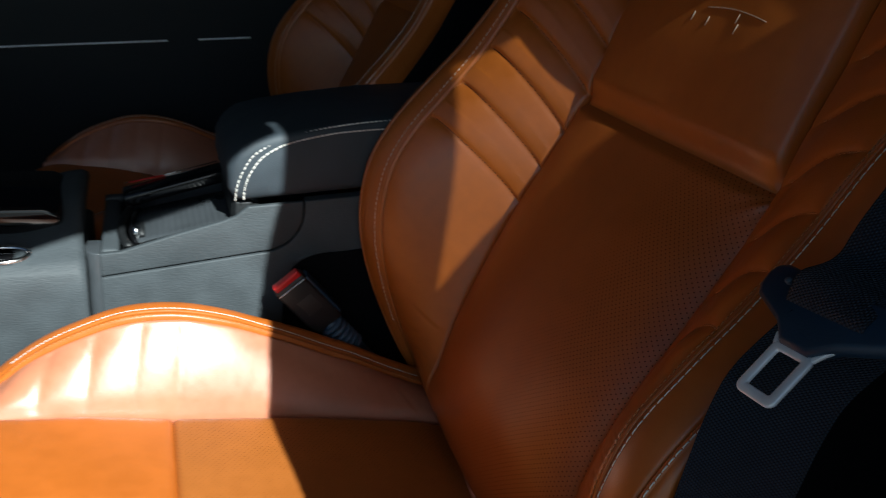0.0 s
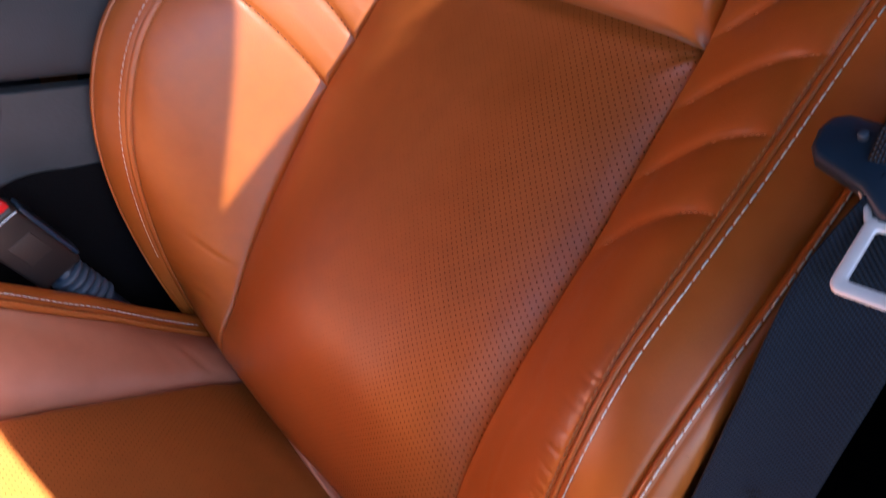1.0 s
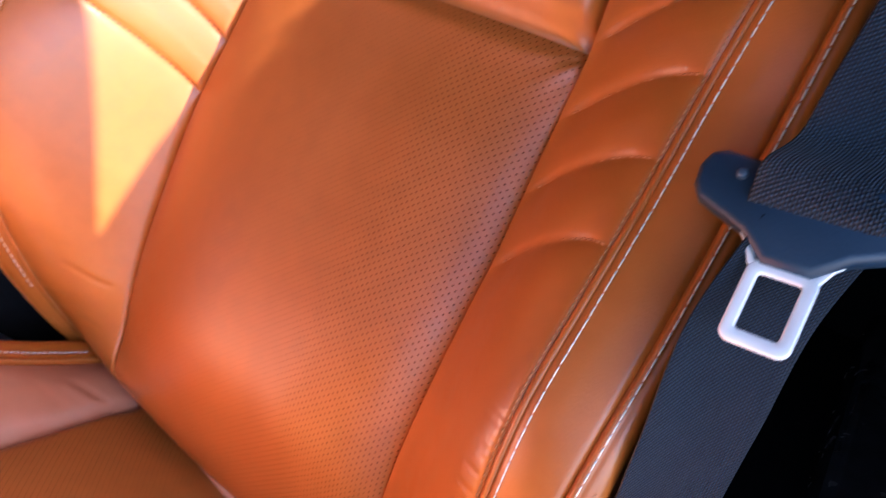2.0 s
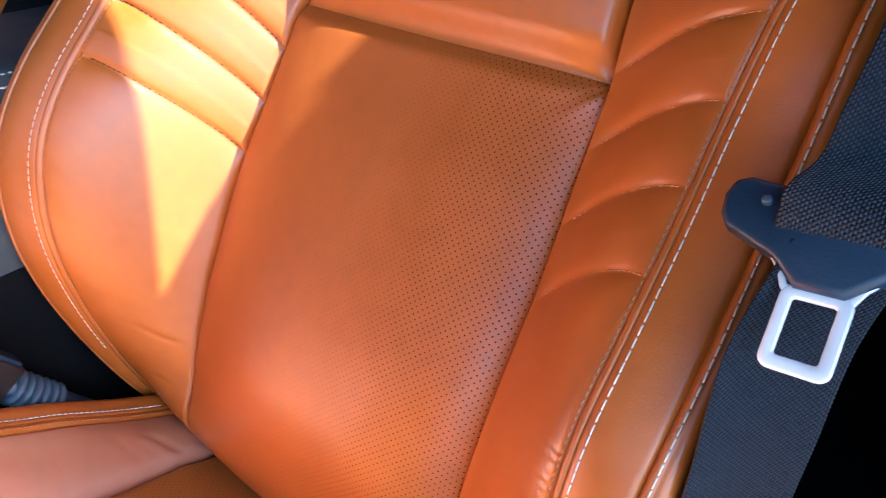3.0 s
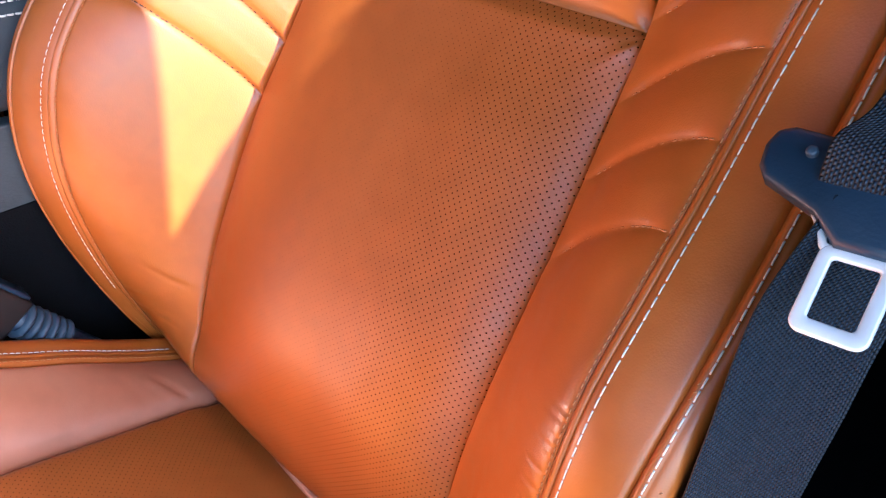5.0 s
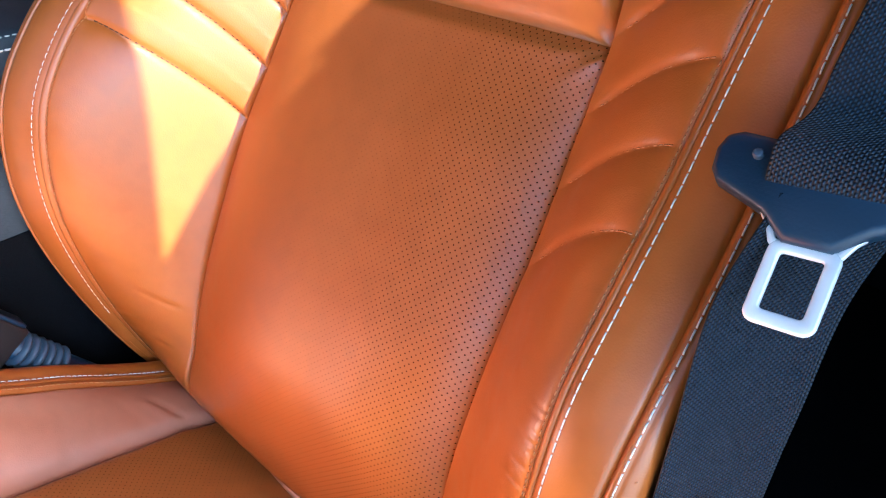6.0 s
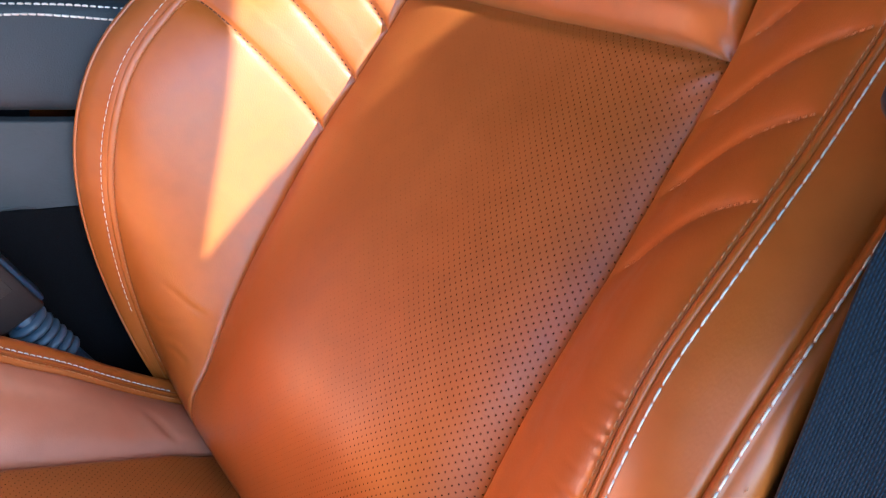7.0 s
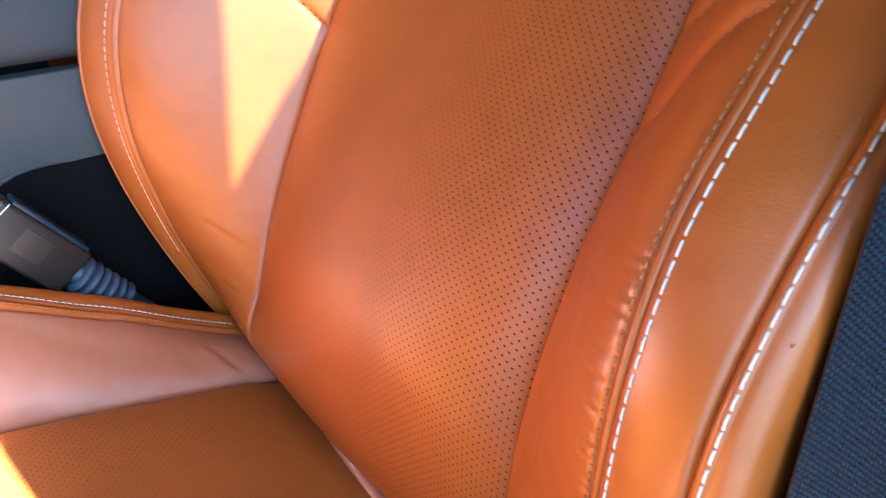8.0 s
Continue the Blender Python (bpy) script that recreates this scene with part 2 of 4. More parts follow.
def table(rows):
    xs, ys = [r[0] for r in rows], [r[1] for r in rows]

    def at(x):
        """A smooth curve through the rows."""
        if x <= xs[0]:
            s = (ys[1] - ys[0]) / (xs[1] - xs[0])
            return ys[0] + s * (x - xs[0])
        if x >= xs[-1]:
            s = (ys[-1] - ys[-2]) / (xs[-1] - xs[-2])
            return ys[-1] + s * (x - xs[-1])
        i = next(k for k in range(len(xs) - 1) if x <= xs[k + 1])
        w = xs[i + 1] - xs[i]

        def slope(k):
            if k == 0:
                return (ys[1] - ys[0]) / (xs[1] - xs[0])
            if k == len(xs) - 1:
                return (ys[-1] - ys[-2]) / (xs[-1] - xs[-2])
            return (ys[k + 1] - ys[k - 1]) / (xs[k + 1] - xs[k - 1])
        t = (x - xs[i]) / w
        a, b = slope(i) * w, slope(i + 1) * w
        return (2 * t**3 - 3 * t**2 + 1) * ys[i] + (t**3 - 2 * t**2 + t) * a + (3 * t**2 - 2 * t**3) * ys[i + 1] + (t**3 - t**2) * b
    return at


def steps(a, b, n):
    return [a + (b - a) * i / n for i in range(n + 1)]


def ends(a, b, n):
    """Steps that crowd towards both ends."""
    return [a + (b - a) * (0.5 - 0.5 * math.cos(math.pi * i / n)) for i in range(n + 1)]


def smooth01(x):
    x = max(0.0, min(1.0, x))
    return x * x * (3 - 2 * x)


def stitches(path, pitch, length, radius, lift=0.0, out=None):
    """Thread dashes along path, a list of points, each dash a small rounded cord."""
    out = out or OUT
    bm = bmesh.new()
    pts = [Vector(p) for p in path]
    run = [0.0]
    for a, b in zip(pts, pts[1:]):
        run.append(run[-1] + (b - a).length)

    def at(s):
        s = max(0.0, min(run[-1], s))
        i = max(k for k in range(len(run) - 1) if run[k] <= s)
        return pts[i].lerp(pts[i + 1], (s - run[i]) / max(1e-9, run[i + 1] - run[i]))
    s = pitch * 0.3
    while s + length < run[-1]:
        j = random.uniform(-0.06, 0.06) * pitch
        dip = radius * 0.9
        a, b = at(s + j), at(s + length + j)
        t = (b - a)
        ps = [a - out * dip, a.lerp(b, 0.16) + out * lift, a.lerp(b, 0.5) + out * (lift + radius * 0.3), a.lerp(b, 0.84) + out * lift, b - out * dip]
        tube(ps, radius, 5, bm=bm)
        s += pitch
    return bm


# ---------------------------------------------------------------- the seat
LEAN = radians(20)
SL, CL = math.sin(LEAN), math.cos(LEAN)
OUT = Vector((-CL, 0, SL))          # out of the backrest, towards the driver's back


def back(u, v, h):
    """u towards the door, v up the backrest, h out of it."""
    return Vector((v * SL - h * CL, -u, v * CL + h * SL))


INS_EDGE = {1: table([(-0.06, 0.1408), (0, 0.1448), (0.1, 0.1465), (0.2, 0.1521), (0.27, 0.1517), (0.32, 0.1475), (0.36, 0.1448), (0.404, 0.1444), (0.5, 0.1390), (0.62, 0.1312)]),
            -1: table([(-0.06, 0.1427), (0, 0.1457), (0.1, 0.1585), (0.2, 0.1598), (0.27, 0.1546), (0.32, 0.1446), (0.404, 0.1296), (0.5, 0.1264), (0.62, 0.1215)])}
INS_MID = table([(-0.06, -0.0380), (-0.02, 0.0020), (0, 0.0150), (0.03, 0.0280), (0.06, 0.0372), (0.09, 0.0438), (0.12, 0.0462), (0.16, 0.0445), (0.2, 0.0400), (0.25, 0.0290), (0.3, 0.0160), (0.404, -0.0070), (0.5, -0.0005), (0.62, -0.0025)])
RIM = {1: table([(-0.06, -0.0500), (0, 0.0060), (0.05, 0.0128), (0.1, 0.0254), (0.15, 0.0348), (0.2, 0.0377), (0.25, 0.0307), (0.3, 0.0170), (0.35, 0.0040), (0.4, -0.0021), (0.45, -0.0012), (0.5, -0.0051), (0.62, -0.0068)]),
       -1: table([(-0.06, -0.0568), (0, 0.0108), (0.05, 0.0108), (0.1, 0.0091), (0.15, 0.0067), (0.2, 0.0034), (0.25, 0.0009), (0.3, -0.0011), (0.35, -0.0023), (0.4, -0.0031), (0.45, -0.0029), (0.5, -0.0019), (0.62, -0.0052)])}
# the ridge seam of each bolster: sideways place and height
RIDGE_U = {1: table([(-0.06, 0.2158), (0, 0.2225), (0.05, 0.2270), (0.1, 0.2303), (0.15, 0.2326), (0.2, 0.2329), (0.25, 0.2318), (0.3, 0.2325), (0.35, 0.2321), (0.4, 0.2316), (0.45, 0.2343), (0.5, 0.2377), (0.62, 0.2212)]),
           -1: table([(-0.06, 0.2293), (0, 0.2374), (0.05, 0.2407), (0.1, 0.2426), (0.15, 0.2435), (0.2, 0.2441), (0.25, 0.2449), (0.3, 0.2446), (0.35, 0.2431), (0.4, 0.2414), (0.45, 0.2396), (0.5, 0.2369), (0.62, 0.2186)])}
RIDGE_H = {1: table([(-0.06, -0.0510), (0, -0.0012), (0.05, 0.0485), (0.1, 0.0793), (0.15, 0.1028), (0.2, 0.1175), (0.25, 0.1178), (0.3, 0.1022), (0.35, 0.0805), (0.4, 0.0642), (0.45, 0.0572), (0.5, 0.0461), (0.62, 0.0162)]),
           -1: table([(-0.06, -0.0534), (0, 0.0017), (0.05, 0.0438), (0.1, 0.0787), (0.15, 0.1064), (0.2, 0.1232), (0.25, 0.1280), (0.3, 0.1180), (0.35, 0.0988), (0.4, 0.0800), (0.45, 0.0672), (0.5, 0.0573), (0.62, 0.0263)])}
QUILT = {1: 0.268, -1: 0.266}
QUILT_STEP = {1: 0.0478, -1: 0.0480}
QUILT_RISE = {1: 0.0565, -1: 0.053}


def groove_step(side, f):
    """From groove to groove; the outer bolster's fan together towards the ridge seam."""
    return QUILT_STEP[side] - (0.0042 * f if side > 0 else 0.0)


STRIP = 0.0046
SEAT_TOP = 0.66


def ridge_u(side, v):
    return RIDGE_U[side](v) - 0.0014


def edge_w(side, v):
    return EDGE_W[side](v) + (0.0034 if side > 0 else 0.0014)


def tuck(d, depth=0.0045, width=0.004, crisp=0.0017):
    """How far leather is pulled down at a distance d from a seam."""
    return -depth * math.exp(-(d / width) ** 2) - crisp * math.exp(-d / 0.0010)


def puff(side, s, v):
    """The quilted channels: rounded rolls above the first groove."""
    f = 1 - (1 - s) ** 1.6
    step = groove_step(side, f)
    p = (v - (QUILT[side] + QUILT_RISE[side] * f)) / step
    k = max(0, round(p))
    if k > 6:
        return 0.0
    d = (p - k) * step
    fade = smooth01(s / (0.22 if side > 0 else 0.06)) * smooth01((1 - s) / (0.20 if side > 0 else 0.06))
    deep = 0.0041 * (0.18 + 0.82 * fade) if side > 0 else 0.0050 * (0.4 + 0.6 * fade)
    crisp = -(0.0016 * (0.2 + 0.8 * fade) if side > 0 else 0.0026) * math.exp(-abs(d) / 0.0012)
    if side > 0:
        return -1.25 * deep * math.exp(-d / 0.007 if d > 0 else d / 0.013) * max(0.0, 1 - (2 * d / step) ** 2) + (crisp if p > -0.5 else 0.0)
    return -1.25 * deep * math.exp(d / 0.012 if d < 0 else -d / 0.007) + crisp


def wrinkle(side, s, v):
    """Sit marks: a few long creases low on the inner bolster, short puckers beside the ridge seam of the outer one."""
    if side < 0:
        h = 0.0
        for v0, tilt, s0, s1, deep in ((0.062, -0.03, 0.25, 0.95, 0.0006), (0.048, -0.035, 0.4, 1.0, 0.0006), (0.088, 0.012, 0.1, 0.6, 0.0006), (0.034, -0.01, 0.2, 0.7, 0.0007)):
            d = v - (v0 + tilt * (s - 0.5) + 0.003 * math.sin(s * 9 + v0 * 100))
            h -= deep * math.exp(-(d / 0.0028) ** 2) * smooth01((s - s0) / 0.15) * smooth01((s1 - s) / 0.15)
            h += 0.5 * deep * math.exp(-((d - 0.006) / 0.004) ** 2) * smooth01((s - s0) / 0.15) * smooth01((s1 - s) / 0.15)
        return h
    h = 0.0
    for k in range(19):
        v0 = 0.118 + 0.0066 * k + 0.0015 * math.sin(k * 2.3)
        reach = 0.70 + 0.16 * math.sin(k * 1.7) ** 2
        d = v - (v0 + (0.012 + 0.006 * math.sin(k * 3.1)) * (s - 1))
        h -= 0.0006 * math.exp(-(d / 0.0011) ** 2) * smooth01((s - reach) / 0.15) * smooth01((1.0 - s) / 0.02)
    d = (s - 0.35) - 0.25 * ((v - 0.15) / 0.06) ** 2
    h -= 0.0010 * math.exp(-(d / 0.035) ** 2) * smooth01((v - 0.09) / 0.02) * smooth01((0.20 - v) / 0.02)
    return h


def bolster_point(side, s, v):
    """s: 0 at the insert, 1 at the ridge seam."""
    u0, u1 = INS_EDGE[side](v), ridge_u(side, v) - STRIP
    h0, h1 = RIM[side](v), RIDGE_H[side](v) - 0.003
    w = u1 - u0
    h = h0 + (h1 - h0) * (0.62 * s + 0.38 * smooth01(s)) + 0.006 * math.sin(math.pi * s) * smooth01(v / 0.1)
    h += (0.0012 - tuck(s * w, 0.0005, 0.003, 0.0) if side > 0 else tuck(s * w, 0.0028, 0.0016, 0.0040)) + tuck((1 - s) * w, 0.0009, 0.002, 0.0006) + puff(side, s, v) + wrinkle(side, s, v)
    return back(side * (u0 + w * s), v, h)


def strip_point(side, s, v):
    """The narrow felled strip beside the ridge seam: one soft bead."""
    u1 = ridge_u(side, v)
    h = RIDGE_H[side](v) - 0.003 + 0.0030 * s + 0.0011 * math.sin(math.pi * s)
    h -= 0.0009 * (math.exp(-s * STRIP / 0.0006) + math.exp(-(1 - s) * STRIP / 0.0006))
    return back(side * (u1 - STRIP + STRIP * s), v, h)


def edge_h(side, v):
    """The height of the outer seam, near the bolster's edge."""
    return RIDGE_H[side](v) + EDGE_UP[side](v)


EDGE_UP = {1: table([(-0.06, -0.0106), (0, -0.0054), (0.05, -0.0008), (0.1, 0.0032), (0.15, 0.0059), (0.2, 0.0065), (0.25, 0.0040), (0.3, 0.0037), (0.35, 0.0043), (0.4, 0.0044), (0.45, 0.0036), (0.5, -0.0001), (0.62, -0.0056)]),
           -1: table([(-0.06, 0.0027), (0, 0.0131), (0.05, 0.0146), (0.1, 0.0159), (0.15, 0.0154), (0.2, 0.0142), (0.25, 0.0123), (0.3, 0.0107), (0.35, 0.0097), (0.4, 0.0072), (0.45, 0.0040), (0.5, 0.0006), (0.62, -0.0048)])}
EDGE_W = {1: table([(-0.06, 0.0339), (0, 0.0340), (0.05, 0.0326), (0.1, 0.0309), (0.15, 0.0290), (0.2, 0.0286), (0.25, 0.0305), (0.3, 0.0305), (0.35, 0.0301), (0.4, 0.0301), (0.45, 0.0270), (0.5, 0.0228), (0.62, 0.0166)]), -1: table([(-0.06, 0.0046), (0, 0.0035), (0.05, 0.0174), (0.1, 0.0258), (0.15, 0.0296), (0.2, 0.0305), (0.25, 0.0303), (0.3, 0.0300), (0.35, 0.0299), (0.4, 0.0288), (0.45, 0.0266), (0.5, 0.0231), (0.62, 0.0202)])}
EDGE_R = {1: table([(-0.06, 0.0060), (0, 0.0074), (0.05, 0.0047), (0.1, 0.0067), (0.15, 0.0088), (0.2, 0.0092), (0.25, 0.0077), (0.3, 0.0055), (0.35, 0.0039), (0.4, 0.0036), (0.45, 0.0045), (0.5, 0.0041), (0.62, 0.0049)]), -1: table([(-0.06, 0.012), (0.2, 0.012), (0.3, 0.012), (0.66, 0.010)])}


def side_point(side, s, v):
    u0 = ridge_u(side, v)
    w = edge_w(side, v)
    h = RIDGE_H[side](v) * (1 - s) + edge_h(side, v) * s + 0.0025 * math.sin(math.pi * s)
    h += tuck((1 - s) * w, 0.0010, 0.0014, 0.0014) + tuck(s * w, 0.0006, 0.0014, 0.0006)
    return back(side * (u0 + w * s), v, h)


def outer_point(side, s, v):
    """From the outer seam over a narrow margin, round the edge and back along the seat's flank."""
    margin = 0.0065 if side > 0 else 0.002
    u0 = ridge_u(side, v) + edge_w(side, v)
    h0 = edge_h(side, v)
    wide = EDGE_R[side](v)
    if s < 0.25:
        q = s / 0.25
        return back(side * (u0 + margin * q), v, h0 + 0.0012 * math.sin(math.pi * min(1, q * 1.2)) + tuck(q * margin, 0.0010, 0.0014, 0.0014))
    if s < 0.6:
        a = (s - 0.25) / 0.35 * math.pi / 2
        return back(side * (u0 + margin + wide * math.sin(a)), v, h0 - wide * 1.3 * (1 - math.cos(a)))
    q = (s - 0.6) / 0.4
    return back(side * (u0 + margin + wide - 0.004 * q), v, (h0 - wide * 1.3) * (1 - q) - 0.13 * q)


def insert_point(u, v):
    side = 1 if u >= 0 else -1
    e = INS_EDGE[side](v)
    s = u / e
    rim = RIM[side](v)
    h = rim + (INS_MID(v) - rim) * (1 - abs(s) ** (3.6 if side > 0 else 2.0))
    d = (1 - abs(s)) * e
    h += 0.007 * (1 - abs(s) ** (2 if side > 0 else 4)) * smooth01((v - 0.03) / 0.10)
    # puckers that run into the upper corner by the door
    dx, dy = INS_EDGE[1](0.404) - u, 0.404 - v
    far = math.hypot(dx, dy)
    if far < 0.09:
        h += 0.0008 * math.sin(9 * math.atan2(dy, dx)) * math.exp(-(far / 0.035) ** 2) * smooth01(far / 0.01)
    if side > 0:
        h -= 0.0045 * max(0.0, 1 - d / 0.038) ** 2 * smooth01((v - 0.06) / 0.12)
        h += 0.0088 * (d / 0.04) * math.exp(1 - d / 0.04) * smooth01(s / 0.5) * smooth01((v - 0.01) / 0.10) * (0.45 + 0.55 * smooth01((0.40 - v) / 0.08))
    h += tuck(d, 0.0008, 0.003, 0.0003) if side > 0 else tuck(d, 0.0040, 0.0022, 0.0040)
    return u, v, h


HEAD_H = table([(0.60, 0.02), (0.632, 0.045), (0.667, 0.076), (0.725, 0.104), (0.80, 0.112), (0.88, 0.085)])
TOP_SEAM = table([(-0.16, 0.4027), (-0.08, 0.4030), (0, 0.4038), (0.08, 0.4054), (0.16, 0.4061)])


def lower_insert(s, q):
    v = -0.05 + (TOP_SEAM(s * 0.14) + 0.05) * q
    u, v, h = insert_point(s * INS_EDGE[1 if s >= 0 else -1](v), v)
    d = TOP_SEAM(u) - v
    return back(u, v, h + tuck(d, 0.007, 0.007))


def upper_insert(s, q):
    v0 = TOP_SEAM(s * 0.14)
    v = v0 + (SEAT_TOP - v0) * q
    u, v, h = insert_point(s * INS_EDGE[1 if s >= 0 else -1](v), v)
    roll = 0.014 * smooth01((v - v0) / 0.028) * smooth01((1 - abs(s)) / 0.08)
    return back(u, v, h - 0.008 + roll)


def onto_upper(u, v):
    q = (v - TOP_SEAM(u)) / (SEAT_TOP - TOP_SEAM(u))
    return upper_insert(u / INS_EDGE[1 if u >= 0 else -1](v), q) + OUT * 0.0004


def build_seat():
    seat = thing("car_seat", "cognac leather sports car seat with perforated middle and quilted bolsters", "car seat", (0, 0, -0.28))
    shell = part("lower_insert", sheet(lambda s, q: lower_insert(s, q), ends(-1, 1, 90), ends(0, 1, 110), 0.02, lambda s, q: (s * INS_EDGE[1 if s >= 0 else -1](-0.05 + 0.454 * q), -0.05 + 0.454 * q), -OUT), TAN_HOLES, seat, "perforated cognac leather panel")
    part("upper_panel", sheet(upper_insert, ends(-1, 1, 60), ends(0, 1, 50), 0.02, None, -OUT), TAN, seat)
    vs = steps(-0.05, SEAT_TOP, 130)
    for side in (1, -1):
        bol = part("quilted_bolster", sheet(lambda s, v: bolster_point(side, s, v), ends(0, 1, 34), steps(-0.05, SEAT_TOP, 520), 0.02, None, -OUT), TAN, seat, "bolster panel with slanting quilted channels")
        part("seam_strip", sheet(lambda s, v: strip_point(side, s, v), steps(0, 1, 12), vs, 0.015, None, -OUT), TAN, seat)
        part("side_panel", sheet(lambda s, v: side_point(side, s, v), ends(0, 1, 22), vs, 0.02, None, -OUT), TAN, seat)
        part("flank", sheet(lambda s, v: outer_point(side, s, v), steps(0, 0.66, 30), vs, 0.006, None, (0.7 * CL, 0.7 * side, -0.7 * SL)), TAN, seat)
        part("side_cover", sheet(lambda s, v: outer_point(side, s, v), steps(0.66, 1, 10), vs, 0.006, None, (0, side, 0)), CARPET, seat, "black side cover")
        vis = steps(0.0, 0.62, 130)
        part("stitching", stitches([side_point(side, 0.125 if side > 0 else 0.115, v) + OUT * 0.0004 for v in (vis if side > 0 else steps(0.045, 0.62, 120))], 0.0063, 0.0051 if side > 0 else 0.0043, 0.00048 if side > 0 else 0.00038), THREAD, seat, "ivory lockstitch thread")
        part("seam_stitching", stitches([bolster_point(side, 0.985, v) + OUT * 0.0008 for v in vis], 0.0042, 0.0024, 0.0004), THREAD_TAN, seat)
        if side > 0:
            part("edge_stitching", stitches([outer_point(side, 0.158, v) + OUT * 0.0004 for v in vis], 0.0063, 0.0051, 0.00048), THREAD, seat, "ivory lockstitch thread")
        else:
            part("edge_piping", tube([outer_point(side, 0.42, v) + OUT * 0.0004 for v in vis], 0.0015, 8), TAN, seat)
        if side > 0:
            for v, s0, ln in ((0.2715, 0.070, 0.0016), (0.2750, 0.085, 0.0020), (0.2785, 0.075, 0.0013), (0.232, 0.35, 0.0012)):
                p = outer_point(side, s0, v)
                part("scuff", tube([p + OUT * 0.0001, p + OUT * 0.0003 + Vector((0, -0.4, 0.5)) * ln, p + OUT * 0.0001 + Vector((0, -0.6, 1.1)) * ln], 0.0002, 5), THREAD_TAN, seat, "pale scratch in the leather")
        for k in range(7):
            row = []
            for s in steps(0.09, 0.97, 24):
                f = 1 - (1 - s) ** 1.6
                v = QUILT[side] + QUILT_RISE[side] * f + k * groove_step(side, f)
                if v < SEAT_TOP - 0.01:
                    row.append(bolster_point(side, s, v) + OUT * (0.0006 if side > 0 else 0.0012))
            part("quilt_stitching", stitches(row, 0.0042, 0.0030, 0.00042 if side > 0 else 0.0006), THREAD_DARK if side < 0 else THREAD_TAN, seat)
    part("headrest", sheet(lambda s, q: back(s * (0.128 - 0.02 * q * q), 0.635 + 0.24 * q, HEAD_H(0.635 + 0.24 * q) - 0.03 * abs(s) ** 4), ends(-1, 1, 24), ends(0, 1, 24), 0.09, None, -OUT), TAN, seat)
    for u in (-0.05, 0.05):
        part("headrest_post", tube([back(u, 0.62, -0.04), back(u, 0.76, -0.045)], 0.006, 10), CHROME, seat, "chrome headrest post")
    mark = part("emblem", tube([onto_upper(0.001 + 0.068 * t, 0.517 + 0.005 * math.sin(2.4 * t + 0.6) + 0.001 * t) for t in steps(0, 1, 24)], 0.0004, 6), THREAD_GREY, seat, "small embroidered mark in pale thread")
    for u, v in ((-0.012, 0.5105), (0.007, 0.509), (0.039, 0.516), (0.042, 0.508)):
        part("stroke", tube([onto_upper(u, v - 0.004), onto_upper(u + 0.001, v + 0.004)], 0.0005, 6), THREAD_GREY, mark)
    # the hard back and the shoulder that closes the top
    part("back_shell", sheet(lambda s, v: back(s * (RIDGE_U[1](v) + 0.045), v, -0.11 - 0.02 * (1 - s * s)), steps(-1, 1, 20), steps(-0.12, SEAT_TOP, 20), 0.012, None, -OUT), SOFT_BLACK, seat)
    part("shoulder", sheet(lambda s, q: back(s * (RIDGE_U[1](SEAT_TOP) + 0.04), SEAT_TOP + 0.03 * math.sin(math.pi * q), 0.03 - 0.16 * q), steps(-1, 1, 20), steps(0, 1, 12), 0.01, None, (0, 0, -1)), TAN, seat)
    # cushion
    part("cushion_insert", sheet(cushion_rear, ends(-1, 1, 60), ends(0, 1, 60), 0.03, lambda s, q: (s * 0.136, q * 0.30), (0, 0, -1)), TAN_FINE, seat, "perforated cognac leather panel")
    part("cushion_front", sheet(cushion_front, ends(-1, 1, 50), ends(0, 1, 40), 0.03, None, (0, 0, -1)), TAN, seat)
    for side in (1, -1):
        part("cushion_bolster", sheet(lambda s, x: cushion_bolster(side, s, x), ends(0, 1, 30), steps(0.012, -0.50, 130), 0.02, None, (0, 0, -1)), TAN if side > 0 else TAN_SHEEN, seat, "" if side > 0 else "cognac leather with a pinkish sky sheen put into its colour")
        part("cushion_strip", sheet(lambda s, x: cushion_strip(side, s, x), steps(0, 1, 10), steps(0.012, -0.50, 90), 0.015, None, (0, 0, -1)), TAN, seat)
        part("cushion_flank", sheet(lambda s, x: cushion_flank(side, s, x), steps(0, 1, 20), steps(0.012, -0.50, 60), 0.006, None, (0, 0.7 * side, -0.7)), TAN, seat)
        part("cushion_stitching", stitches2([cushion_strip(side, 0.92, x) + Vector((0, 0, 0.0006)) for x in steps(0.0, -0.46, 120)], 0.0050, 0.0036, 0.0005), THREAD, seat, "ivory lockstitch thread")
        part("seam_stitching", stitches2([cushion_strip(side, 0.10, x) + Vector((0, 0, 0.0006)) for x in steps(0.0, -0.46, 120)], 0.0050, 0.0034, 0.0004), THREAD_TAN, seat)
    lip = [(0.010 - 0.022 * smooth01((0.13 - y) / 0.2), y) for y in steps(-0.14, 0.14, 30)]
    part("bite_roll", tube([Vector((x, y, CUSH_Z(x) + 0.0035)) for x, y in lip], 0.0055, 12), TAN_SHEEN, seat, "narrow piped edge between cushion and backrest")
    part("seat_base", box(-0.44, 0.05, -0.20, 0.20, -0.28, -0.06, 0.02), BLACK, seat)
    return seat


